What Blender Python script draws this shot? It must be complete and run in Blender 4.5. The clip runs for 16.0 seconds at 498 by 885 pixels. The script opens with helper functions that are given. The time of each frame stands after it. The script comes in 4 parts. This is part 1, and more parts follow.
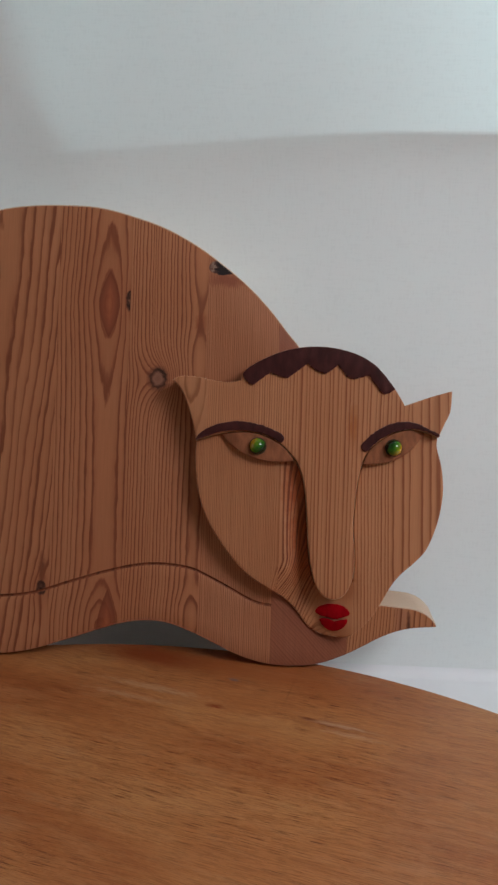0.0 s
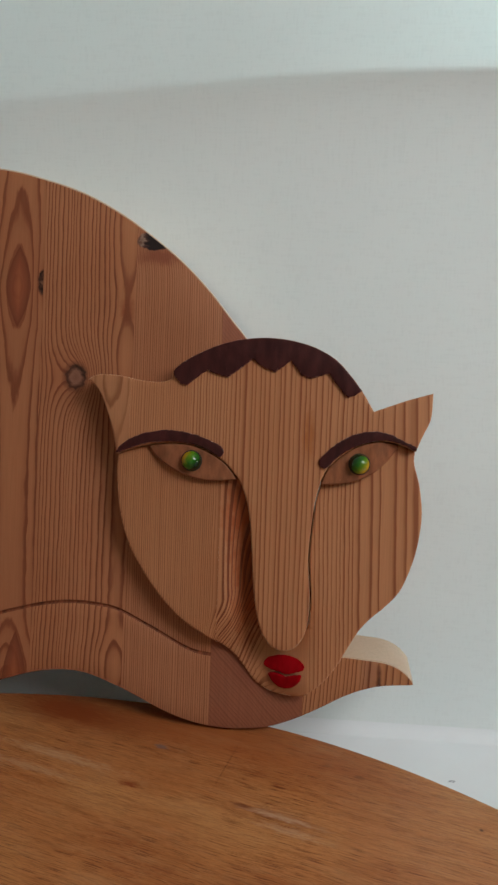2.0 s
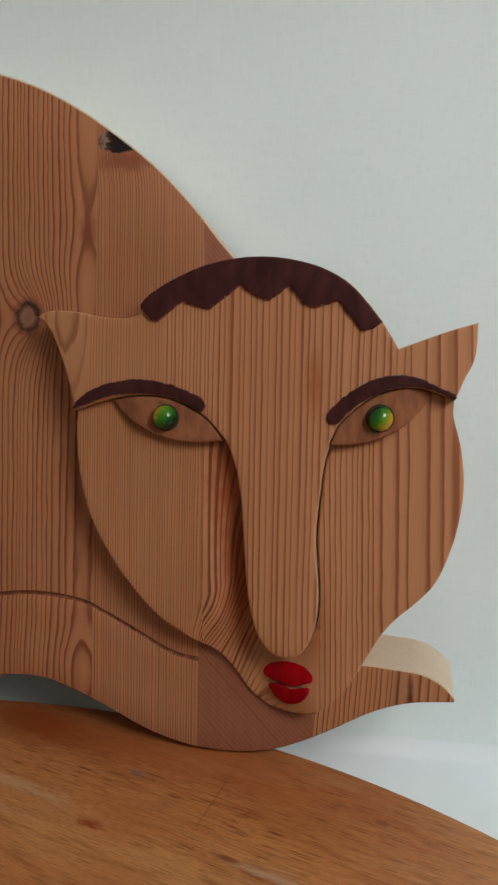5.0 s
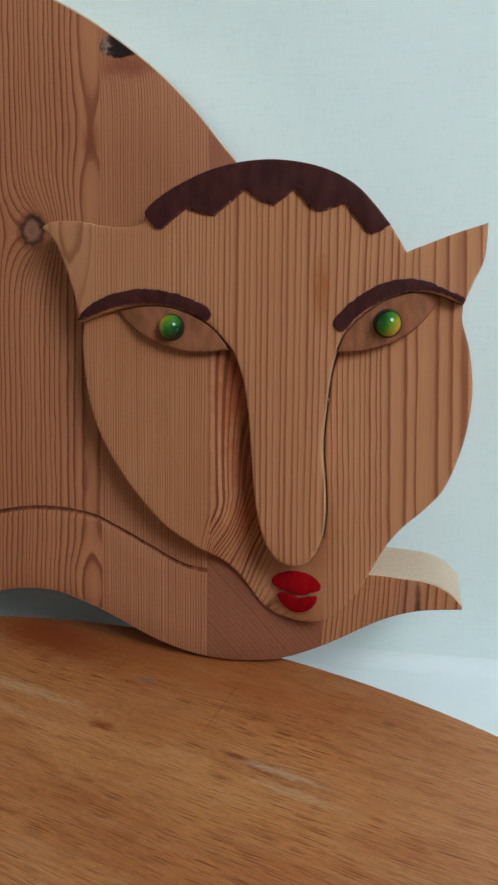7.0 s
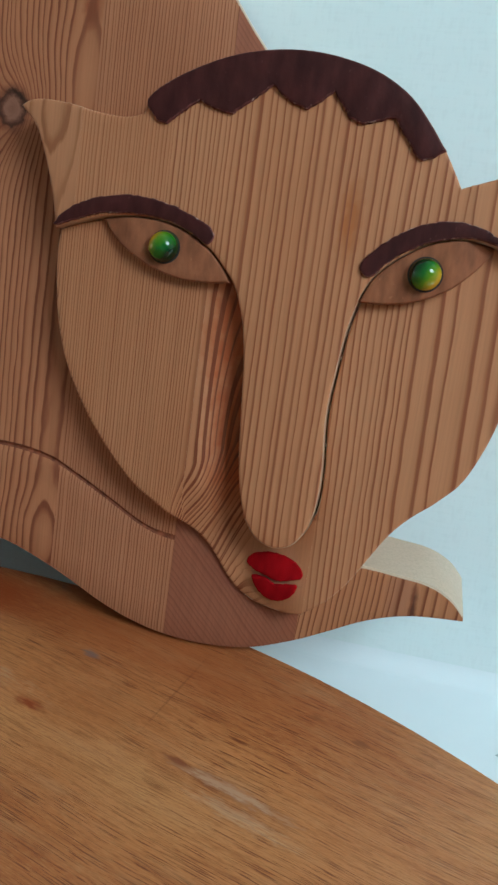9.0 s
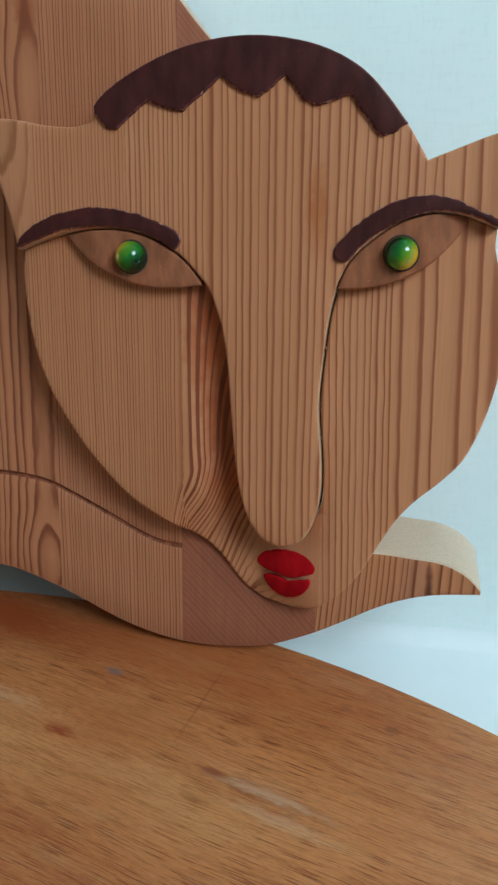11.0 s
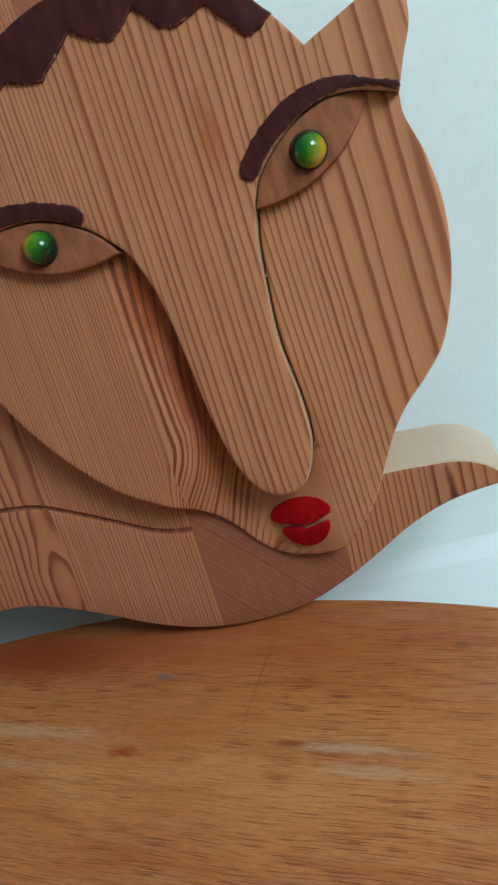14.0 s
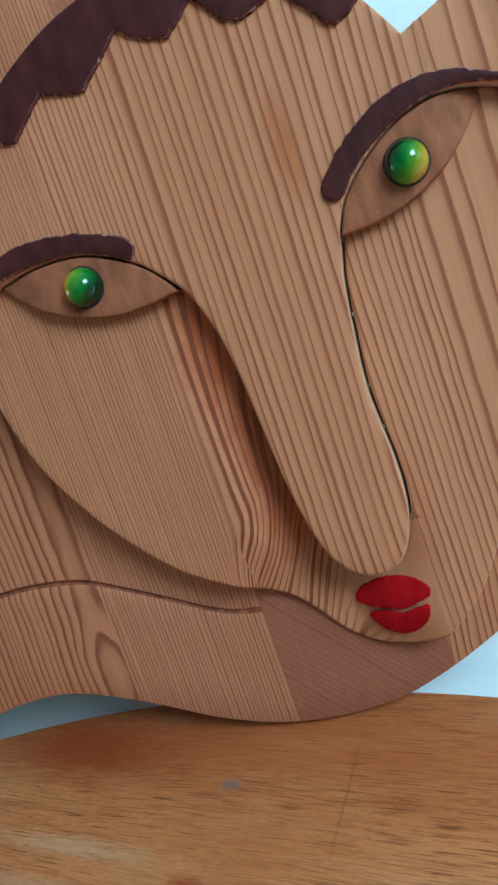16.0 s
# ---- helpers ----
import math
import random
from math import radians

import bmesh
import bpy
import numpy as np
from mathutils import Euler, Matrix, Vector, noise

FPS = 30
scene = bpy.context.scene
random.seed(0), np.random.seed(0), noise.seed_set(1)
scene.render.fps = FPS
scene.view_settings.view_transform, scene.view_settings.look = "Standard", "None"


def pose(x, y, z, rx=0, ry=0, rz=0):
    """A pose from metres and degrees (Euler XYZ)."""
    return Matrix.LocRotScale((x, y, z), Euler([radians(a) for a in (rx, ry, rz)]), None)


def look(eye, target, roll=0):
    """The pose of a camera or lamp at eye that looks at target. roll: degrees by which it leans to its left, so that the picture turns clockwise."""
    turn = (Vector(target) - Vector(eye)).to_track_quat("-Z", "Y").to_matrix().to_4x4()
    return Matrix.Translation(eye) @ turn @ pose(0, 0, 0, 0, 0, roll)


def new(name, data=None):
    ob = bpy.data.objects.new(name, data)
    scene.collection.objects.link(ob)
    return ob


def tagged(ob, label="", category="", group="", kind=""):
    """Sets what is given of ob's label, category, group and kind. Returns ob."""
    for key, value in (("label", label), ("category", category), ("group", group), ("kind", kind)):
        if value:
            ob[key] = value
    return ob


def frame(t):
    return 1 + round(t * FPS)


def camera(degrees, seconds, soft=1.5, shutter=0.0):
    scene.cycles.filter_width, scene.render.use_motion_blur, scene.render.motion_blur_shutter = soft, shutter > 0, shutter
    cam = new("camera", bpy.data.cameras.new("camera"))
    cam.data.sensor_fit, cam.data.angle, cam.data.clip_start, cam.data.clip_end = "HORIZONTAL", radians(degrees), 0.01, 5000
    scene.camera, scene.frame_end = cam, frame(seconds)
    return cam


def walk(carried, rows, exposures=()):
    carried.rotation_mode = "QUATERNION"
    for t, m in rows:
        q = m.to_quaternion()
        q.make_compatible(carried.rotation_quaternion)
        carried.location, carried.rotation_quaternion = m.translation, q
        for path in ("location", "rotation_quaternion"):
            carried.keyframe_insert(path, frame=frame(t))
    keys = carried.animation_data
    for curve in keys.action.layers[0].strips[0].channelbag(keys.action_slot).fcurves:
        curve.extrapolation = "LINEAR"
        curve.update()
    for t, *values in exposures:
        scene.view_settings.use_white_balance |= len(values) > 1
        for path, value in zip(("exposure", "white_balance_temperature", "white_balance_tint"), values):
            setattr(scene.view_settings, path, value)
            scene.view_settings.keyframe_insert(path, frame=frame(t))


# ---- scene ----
import mathutils

# ---- camera and walk ----
cam = camera(35.58, 16.0, soft=2.5)
ROWS = [
    (0, 0.1190, -0.6810, 1.1717, 74.37, -1.18, 2.45),
    (0.5, 0.1458, -0.6416, 1.1610, 74.12, -0.87, 3.17),
    (1, 0.1602, -0.5994, 1.1580, 73.83, -0.97, 3.37),
    (1.5, 0.1772, -0.5657, 1.1544, 73.78, -0.84, 3.94),
    (2, 0.1965, -0.5327, 1.1548, 73.39, -0.60, 5.21),
    (2.5, 0.2061, -0.4909, 1.1447, 73.45, -0.34, 6.84),
    (3, 0.2133, -0.4626, 1.1318, 72.97, -0.23, 7.48),
    (3.5, 0.2204, -0.4400, 1.1246, 72.65, 0.49, 8.23),
    (4, 0.2254, -0.4126, 1.1195, 72.25, 0.84, 8.68),
    (6.5, 0.2410, -0.3991, 1.0801, 69.08, 3.03, 11.03),
    (7, 0.2401, -0.4102, 1.0748, 68.29, 2.59, 10.76),
    (7.5, 0.2329, -0.3953, 1.0839, 66.87, 0.25, 11.77),
    (8, 0.2323, -0.3841, 1.0779, 64.95, -2.92, 12.60),
    (8.5, 0.2326, -0.3624, 1.0668, 64.25, -3.66, 13.12),
    (9, 0.2297, -0.3368, 1.0537, 63.85, -3.99, 13.51),
    (11.5, 0.2340, -0.3205, 1.0700, 60.60, 7.45, 7.79),
    (12, 0.2443, -0.3325, 1.0620, 60.05, 12.89, 4.50),
    (12.5, 0.2534, -0.3307, 1.0553, 59.91, 15.50, 3.25),
    (13, 0.2508, -0.3231, 1.0413, 59.99, 17.37, 3.19),
    (13.5, 0.2443, -0.3224, 1.0389, 59.99, 17.82, 3.41),
    (14, 0.2436, -0.3118, 1.0294, 60.43, 18.94, 2.97),
    (14.5, 0.2369, -0.2872, 1.0266, 60.91, 19.80, 3.45),
    (15, 0.2352, -0.2699, 1.0252, 61.36, 20.52, 4.14),
    (15.5, 0.2337, -0.2605, 1.0281, 61.95, 21.14, 5.05),
    (16, 0.2227, -0.2487, 1.0248, 62.43, 21.04, 5.73),
]
EXPOSURES = [(0.0, -0.50, 7050, 27), (1.5, -0.47, 7200, 22), (4.0, -0.37, 7300, 19), (7.0, -0.07, 6350, 8), (9.0, 0.02, 5800, 2), (11.5, 0.10, 5780, 1), (12.7, -0.03, 5950, 4), (14.0, 0.07, 6000, 2), (16.0, 0.45, 5000, -6)]
walk(cam, [(t, pose(*row)) for t, *row in ROWS], EXPOSURES)

# ---- fitted plan, in metres ----
TABLE_Z = 0.75
TABLE_CENTRE, TABLE_RADIUS = (-0.006, -0.600), 0.637
LEAN = 16.85                      # the figure leans back against the wall
SILL_Z, WALL_FOOT_Y = 0.702, 0.082
WALL_LEAN = 10.5                  # the wall slopes away as it rises
THICK = 0.040                     # body board
CROWN, CHEEK = 0.0235, 0.0165     # fronts of the head's pieces, from the body's front

# ---- light ----
world = bpy.data.worlds.new("world")
scene.world = world
world.use_nodes = True
wn = world.node_tree
sky = wn.nodes.new("ShaderNodeTexSky")
sky.sky_type, sky.sun_disc = "NISHITA", False
sky.sun_elevation, sky.sun_rotation = radians(38), radians(120)
wn.nodes["Background"].inputs["Strength"].default_value = 0.08
wn.links.new(sky.outputs[0], wn.nodes["Background"].inputs[0])


def area_lamp(name, eye, target, sx, sy, watts, colour):
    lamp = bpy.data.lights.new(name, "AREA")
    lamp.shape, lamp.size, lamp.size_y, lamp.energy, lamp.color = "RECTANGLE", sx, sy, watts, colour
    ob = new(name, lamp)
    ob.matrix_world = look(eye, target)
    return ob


# added unseen lamps: key hung below the ceiling, patch on upper wall, left fill
area_lamp("roof_window_light", (1.32, -0.86, 2.06), (0.15, 0.05, 0.95), 0.80, 0.70, 26.5, (0.84, 0.96, 1.0))
# small added lamp that lights only the upper wall
area_lamp("side_window_light", (2.60, -0.12, 1.395), (0.0, 0.14, 1.395), 0.10, 0.07, 200.0, (0.26, 0.92, 1.0))
# weak fill added to lift the shade behind and left of the figure
area_lamp("west_window_light", (-1.84, 0.04, 0.98), (0.0, 0.07, 0.74), 0.26, 0.36, 2.2, (1.0, 0.93, 0.86))


# ---- node helpers ----
class Graph:
    """A small builder for node materials."""

    def __init__(self, name):
        self.mat = bpy.data.materials.new(name)
        self.mat.use_nodes = True
        self.tree = self.mat.node_tree
        self.bsdf = self.tree.nodes["Principled BSDF"]

    def node(self, kind):
        return self.tree.nodes.new(kind)

    def put(self, socket, value):
        if isinstance(value, bpy.types.NodeSocket):
            self.tree.links.new(value, socket)
        else:
            socket.default_value = value

    def math(self, op, a, b=0.0, c=0.0, clamp=False):
        n = self.node("ShaderNodeMath")
        n.operation, n.use_clamp = op, clamp
        for s, v in zip(n.inputs, (a, b, c)):
            self.put(s, v)
        return n.outputs[0]

    def xyz(self):
        n = self.node("ShaderNodeSeparateXYZ")
        self.put(n.inputs[0], self.node("ShaderNodeTexCoord").outputs["Object"])
        return n.outputs

    def vec(self, x, y, z):
        n = self.node("ShaderNodeCombineXYZ")
        for s, v in zip(n.inputs, (x, y, z)):
            self.put(s, v)
        return n.outputs[0]

    def scaled(self, sx, sy, sz):
        n = self.node("ShaderNodeMapping")
        self.put(n.inputs["Vector"], self.node("ShaderNodeTexCoord").outputs["Object"])
        n.inputs["Scale"].default_value = (sx, sy, sz)
        return n.outputs[0]

    def noise(self, vector, scale=1.0, detail=2.0, w=None, rough=0.5):
        n = self.node("ShaderNodeTexNoise")
        n.noise_dimensions = "4D" if w is not None else "3D"
        self.put(n.inputs["Vector"], vector)
        if w is not None:
            self.put(n.inputs["W"], w)
        n.inputs["Scale"].default_value, n.inputs["Detail"].default_value, n.inputs["Roughness"].default_value = scale, detail, rough
        return n.outputs[0]

    def ramp(self, fac, stops, mode="LINEAR"):
        n = self.node("ShaderNodeValToRGB")
        self.put(n.inputs[0], fac)
        e = n.color_ramp.elements
        n.color_ramp.interpolation = mode
        while len(e) < len(stops):
            e.new(0.5)
        for el, (p, c) in zip(e, stops):
            el.position = p
            el.color = (*c, 1.0) if isinstance(c, tuple) else (c, c, c, 1.0)
        return n.outputs[0]

    def mix(self, fac, a, b, blend="MIX"):
        n = self.node("ShaderNodeMix")
        n.data_type, n.blend_type = "RGBA", blend
        self.put(n.inputs[0], fac)
        for s, v in ((n.inputs[6], a), (n.inputs[7], b)):
            self.put(s, (*v, 1.0) if isinstance(v, tuple) else v)
        return n.outputs[2]

    def random(self):
        return self.node("ShaderNodeObjectInfo").outputs["Random"]

    def finish(self, colour, rough, bump=None, strength=0.3, distance=0.001, coat=0.0, specular=0.5, coat_rough=0.25):
        self.put(self.bsdf.inputs["Base Color"], (*colour, 1.0) if isinstance(colour, tuple) else colour)
        self.put(self.bsdf.inputs["Roughness"], rough)
        self.bsdf.inputs["Coat Weight"].default_value = coat
        self.bsdf.inputs["Coat Roughness"].default_value = coat_rough
        self.bsdf.inputs["Specular IOR Level"].default_value = specular
        if bump is not None:
            n = self.node("ShaderNodeBump")
            n.inputs["Strength"].default_value, n.inputs["Distance"].default_value = strength, distance
            self.put(n.inputs["Height"], bump)
            self.tree.links.new(n.outputs[0], self.bsdf.inputs["Normal"])
        return self.mat


def pine(name, pith, spacing, wander, early, late, knots=(), contrast=1.0, slant=0.0, heart=None, stains_and_shade=(), patchy=1.6, tilt=0.0, split=None, plain=None, bold=1.0, sweep=None, phase=0.0):
    """Pine cut along the grain (local z). spacing: a ring's width, and past split's place split's width instead.
    pith: where the tree's heart lies in x and depth, or None for rings that stand across the board, leaning by tilt with its depth;
    heart: instead of pith, the x of a flat-sawn board's middle, the depth of its cut, and the z, half-length, nearness and
    power of each place where the cut comes nearer to the tree's heart; plain: a place, by x, z and radius, that was sanded smooth; bold: how much stronger the rings are past the split;
    sweep: a place and a direction, in x and z, along which the rings bend aside by the given share, from the place's x on."""
    g = Graph(name)
    x, y, z = g.xyz()
    rnd = g.math("MULTIPLY", g.random(), 7.0)
    bend = g.noise(g.scaled(9, 9, 1.6), 1.0, 2.0, rnd)
    bend2 = g.noise(g.scaled(45, 45, 7), 1.0, 1.0, rnd)
    bend3 = g.noise(g.scaled(170, 170, 38), 1.0, 2.0, rnd)
    if heart:
        dx = g.math("SUBTRACT", x, heart[0])
        dx = g.math("MULTIPLY_ADD", g.math("SUBTRACT", bend, 0.5), 0.012, dx)
        dy = heart[1]
        for hz_, half, nearer, power in heart[2]:
            t = g.math("DIVIDE", g.math("SUBTRACT", z, hz_), half)
            dy = g.math("MULTIPLY_ADD", g.math("POWER", 2.718, g.math("MULTIPLY", g.math("POWER", g.math("ABSOLUTE", t), power), -1.0)), -nearer, dy)
        r = g.math("SQRT", g.math("ADD", g.math("MULTIPLY", dx, dx), g.math("MULTIPLY", dy, dy)))
        r = g.math("DIVIDE", g.math("MULTIPLY", r, r), g.math("ADD", r, 0.010))
    elif pith:
        dx = g.math("SUBTRACT", g.math("MULTIPLY_ADD", z, slant, x), pith[0])
        dy = g.math("SUBTRACT", y, pith[1])
        r = g.math("SQRT", g.math("ADD", g.math("MULTIPLY", dx, dx), g.math("MULTIPLY", dy, dy)))
    else:
        r = g.math("ADD", g.math("MULTIPLY_ADD", z, slant, x), g.math("MULTIPLY_ADD", y, tilt, 0.4))
    if sweep:
        d = g.math("ADD", g.math("MULTIPLY", g.math("SUBTRACT", x, sweep[0]), sweep[2]), g.math("MULTIPLY", g.math("SUBTRACT", z, sweep[1]), sweep[3]))
        d = g.math("MAXIMUM", d, 0.0)
        d = g.math("DIVIDE", g.math("MULTIPLY", d, d), g.math("ADD", d, 0.006))
        side = g.math("MULTIPLY", g.math("SUBTRACT", x, sweep[0]), 120.0, clamp=True)
        r = g.math("MULTIPLY_ADD", g.math("MULTIPLY", d, side), sweep[4], r)
    r = g.math("MULTIPLY_ADD", g.math("SUBTRACT", bend, 0.5), wander, r)
    r = g.math("MULTIPLY_ADD", g.math("SUBTRACT", bend2, 0.5), wander * 0.22, r)
    r = g.math("MULTIPLY_ADD", g.math("SUBTRACT", bend3, 0.5), spacing * 0.55, r)
    halo, hearts = 0.0, []
    for ku, kv, radius, tall, push, look_ in knots:
        du = g.math("DIVIDE", g.math("SUBTRACT", x, ku), radius)
        dv = g.math("DIVIDE", g.math("SUBTRACT", z, kv), radius * tall)
        d2 = g.math("ADD", g.math("MULTIPLY", du, du), g.math("MULTIPLY", dv, dv))
        near = g.math("POWER", 2.718, g.math("MULTIPLY", d2, -0.13))
        r = g.math("MULTIPLY_ADD", near, push, r)
        if look_ == "round":
            eddy = g.math("POWER", 2.718, g.math("MULTIPLY", g.math("SQRT", d2), -0.75))
            r = g.math("MULTIPLY_ADD", eddy, 0.020, r)
        lens = g.math("ADD", g.math("ABSOLUTE", du), g.math("POWER", g.math("ABSOLUTE", dv), 1.8))
        hearts.append((lens if look_ == "heart" else g.math("SQRT", d2), look_, du, dv))
        halo = g.math("MAXIMUM", halo, near)
    uneven = g.noise(g.vec(g.math("MULTIPLY", r, 70.0), 0.0, 0.0), 1.0, 1.0, rnd)
    jitter = g.noise(g.vec(g.math("MULTIPLY", r, 0.55 / spacing), 3.0, 0.0), 1.0, 0.0, rnd)
    count = g.math("DIVIDE", r, spacing)
    if split:
        count = g.math("ADD", g.math("DIVIDE", g.math("MINIMUM", r, split[0]), spacing), g.math("DIVIDE", g.math("MAXIMUM", g.math("SUBTRACT", r, split[0]), 0.0), split[1]))
    q = g.math("ADD", g.math("ADD", g.math("ADD", count, phase), g.math("MULTIPLY", uneven, patchy)), g.math("MULTIPLY", jitter, 1.1))
    saw = g.math("FRACT", q)
    band = g.ramp(saw, [(0.0, 0.0), (0.34, 0.03), (0.62, 0.22), (0.80, 0.95), (0.90, 1.0), (0.99, 0.0)])
    weight = g.noise(g.vec(g.math("MULTIPLY", g.math("FLOOR", q), 3.7), 0.0, g.math("MULTIPLY", z, 3.0)), 1.0, 1.0)
    band = g.math("MULTIPLY", band, g.math("MULTIPLY_ADD", weight, 1.7, 0.05), clamp=True)
    band = g.math("MULTIPLY", band, contrast, clamp=True)
    if split and bold != 1.0:
        past = g.ramp(g.math("MULTIPLY_ADD", g.math("SUBTRACT", r, split[0]), 60.0, 0.5), [(0.35, 0.0), (0.65, 1.0)])
        band = g.math("MULTIPLY", band, g.math("MULTIPLY_ADD", past, bold - 1.0, 1.0), clamp=True)
    if plain:
        du = g.math("DIVIDE", g.math("SUBTRACT", x, plain[0]), plain[2])
        dv = g.math("DIVIDE", g.math("SUBTRACT", z, plain[1]), plain[2])
        d2 = g.math("ADD", g.math("MULTIPLY", du, du), g.math("MULTIPLY", dv, dv))
        band = g.math("MULTIPLY", band, g.ramp(d2, [(0.45, 0.0), (1.0, 1.0)]))
    fibre = g.noise(g.scaled(900, 900, 22), 1.0, 2.0, rnd, 0.6)
    blotch = g.noise(g.scaled(14, 14, 5), 1.0, 3.0, rnd)
    base = g.mix(g.math("MULTIPLY_ADD", blotch, 1.6, -0.45, clamp=True), early, tuple(c * k for c, k in zip(early, (0.86, 0.75, 0.66))))
    for su, sv, ru, rv, tint, amount in stains_and_shade:
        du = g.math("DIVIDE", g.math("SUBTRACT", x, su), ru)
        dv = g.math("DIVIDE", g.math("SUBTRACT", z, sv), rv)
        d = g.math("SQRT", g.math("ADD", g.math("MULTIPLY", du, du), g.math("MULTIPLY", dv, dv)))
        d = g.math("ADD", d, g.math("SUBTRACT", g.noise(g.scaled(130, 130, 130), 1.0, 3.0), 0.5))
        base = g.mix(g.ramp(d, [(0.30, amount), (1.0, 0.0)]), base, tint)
    col = g.mix(band, base, late)
    col = g.mix(g.math("MULTIPLY", g.math("SUBTRACT", fibre, 0.40, clamp=True), 0.9), col, tuple(c * 0.55 for c in early))
    if knots:
        col = g.mix(g.math("MULTIPLY", halo, 0.40), col, tuple(c * k for c, k in zip(early, (0.55, 0.36, 0.30))))
        mottle = g.noise(g.scaled(190, 190, 190), 1.0, 3.0, None, 0.6)
        patch = g.noise(g.scaled(150, 150, 260), 1.0, 3.0, None, 0.6)
    for d, look_, du, dv in hearts:
        raw = d
        d = g.math("MULTIPLY", g.math("ADD", d, g.math("MULTIPLY", g.math("SUBTRACT", mottle, 0.5), 0.7)), 0.5)
        if look_ == "round":
            tint = g.ramp(d, [(0.0, (0.21, 0.088, 0.054)), (0.28, (0.25, 0.112, 0.072)), (0.38, (0.13, 0.050, 0.031)), (0.48, (0.045, 0.016, 0.010)), (0.58, (0.15, 0.046, 0.023))])
            mask = g.ramp(d, [(0.50, 0.92), (0.78, 0.0)])
            crack = g.math("MULTIPLY", g.ramp(d, [(0.30, 0.0), (0.42, 1.0), (0.52, 1.0), (0.60, 0.0)]), g.ramp(g.math("MULTIPLY_ADD", du, 0.22, g.math("MULTIPLY_ADD", dv, 0.30, patch)), [(0.55, 0.0), (0.75, 1.0)]))
            tint = g.mix(crack, tint, (0.016, 0.007, 0.005))
        elif look_ == "broken":
            leftward = g.math("MULTIPLY_ADD", g.math("SUBTRACT", 0.0535, x), 60.0, g.math("SUBTRACT", patch, 0.06))
            tint = g.ramp(leftward, [(0.38, (0.016, 0.008, 0.007)), (0.54, (0.075, 0.030, 0.022)), (0.66, (0.27, 0.170, 0.125)), (0.80, (0.14, 0.06, 0.04))])
            mask = g.ramp(d, [(0.49, 1.0), (0.56, 0.0)])
        elif look_ == "dark":
            tint = g.ramp(mottle, [(0.38, (0.020, 0.008, 0.006)), (0.55, (0.085, 0.030, 0.018)), (0.68, (0.20, 0.085, 0.05))])
            mask = g.ramp(d, [(0.42, 1.0), (0.56, 0.0)])
        elif look_ == "none":
            continue
        else:
            raw = g.math("MULTIPLY_ADD", g.math("SUBTRACT", mottle, 0.5), 0.10, raw)
            tint = g.ramp(raw, [(0.0, (0.38, 0.108, 0.045)), (0.45, (0.25, 0.062, 0.028)), (0.95, (0.17, 0.040, 0.019))])
            mask = g.ramp(raw, [(0.94, 0.85), (1.02, 0.0)])
        col = g.mix(mask, col, tint)
    height = g.math("ADD", g.math("MULTIPLY", band, 0.5), g.math("MULTIPLY", fibre, 0.5))
    rough = g.math("MULTIPLY_ADD", fibre, 0.22, 0.42)
    return g.finish(col, rough, height, 0.22, 0.0006, specular=0.20)


def painted(name, colour, under, rough, worn=0.5, scale=160.0, specular=0.25, vary=0.5):
    """Brushed paint with worn spots through which the wood shows."""
    g = Graph(name)
    streak = g.noise(g.scaled(scale, scale, scale * 0.35), 1.0, 3.0)
    chip = g.noise(g.scaled(420, 420, 300), 1.0, 4.0, None, 0.65)
    col = g.mix(g.ramp(streak, [(0.3, 0.0), (0.7, 1.0)]), tuple(c * (1 - vary) for c in colour), tuple(min(1.0, c * (1 + vary)) for c in colour))
    col = g.mix(g.ramp(chip, [(0.60 + 0.12 * (1 - worn), 0.0), (0.72 + 0.12 * (1 - worn), 1.0)]), col, under)
    return g.finish(col, rough, g.math("ADD", streak, chip), 0.30, 0.0006, specular=specular)


EARLY, LATE = (0.515, 0.216, 0.102), (0.262, 0.076, 0.031)
MUZZLE = (0.180, 0.056, 0.019, 0.017, (0.47, 0.200, 0.125), 0.45)   # rubbed paint round the lips
FAIR = (0.545, 0.237, 0.114)
RUDDY, RUDDY_LATE = (0.480, 0.189, 0.091), (0.205, 0.056, 0.025)
M_BODY_FAR = pine("pine_body_far", (-0.30, 0.05), 0.0052, 0.020, RUDDY, RUDDY_LATE, slant=0.03)
M_BODY_LEFT = pine("pine_body_left", (-0.205, 0.05), 0.0058, 0.026, RUDDY, RUDDY_LATE, contrast=1.15, slant=-0.075, patchy=1.1,
                   knots=((-0.1125, 0.0705, 0.0050, 1.5, 0.005, "dark"),), stains_and_shade=((-0.1125, 0.088, 0.0045, 0.022, (0.13, 0.036, 0.018), 0.85),))
M_BODY_HEART = pine("pine_body_heart", None, 0.0043, 0.007, RUDDY, RUDDY_LATE, contrast=1.15, patchy=1.6, heart=(-0.0535, 0.0195, ((0.358, 0.0425, 0.0195, 0.95), (0.030, 0.034, 0.0150, 2.0))),
                    knots=((-0.0335, 0.3615, 0.0034, 3.2, 0.004, "dark"), (-0.0535, 0.3580, 0.0108, 3.2, 0.0, "heart"), (-0.0455, 0.028, 0.0108, 4.1, 0.0, "heart")))
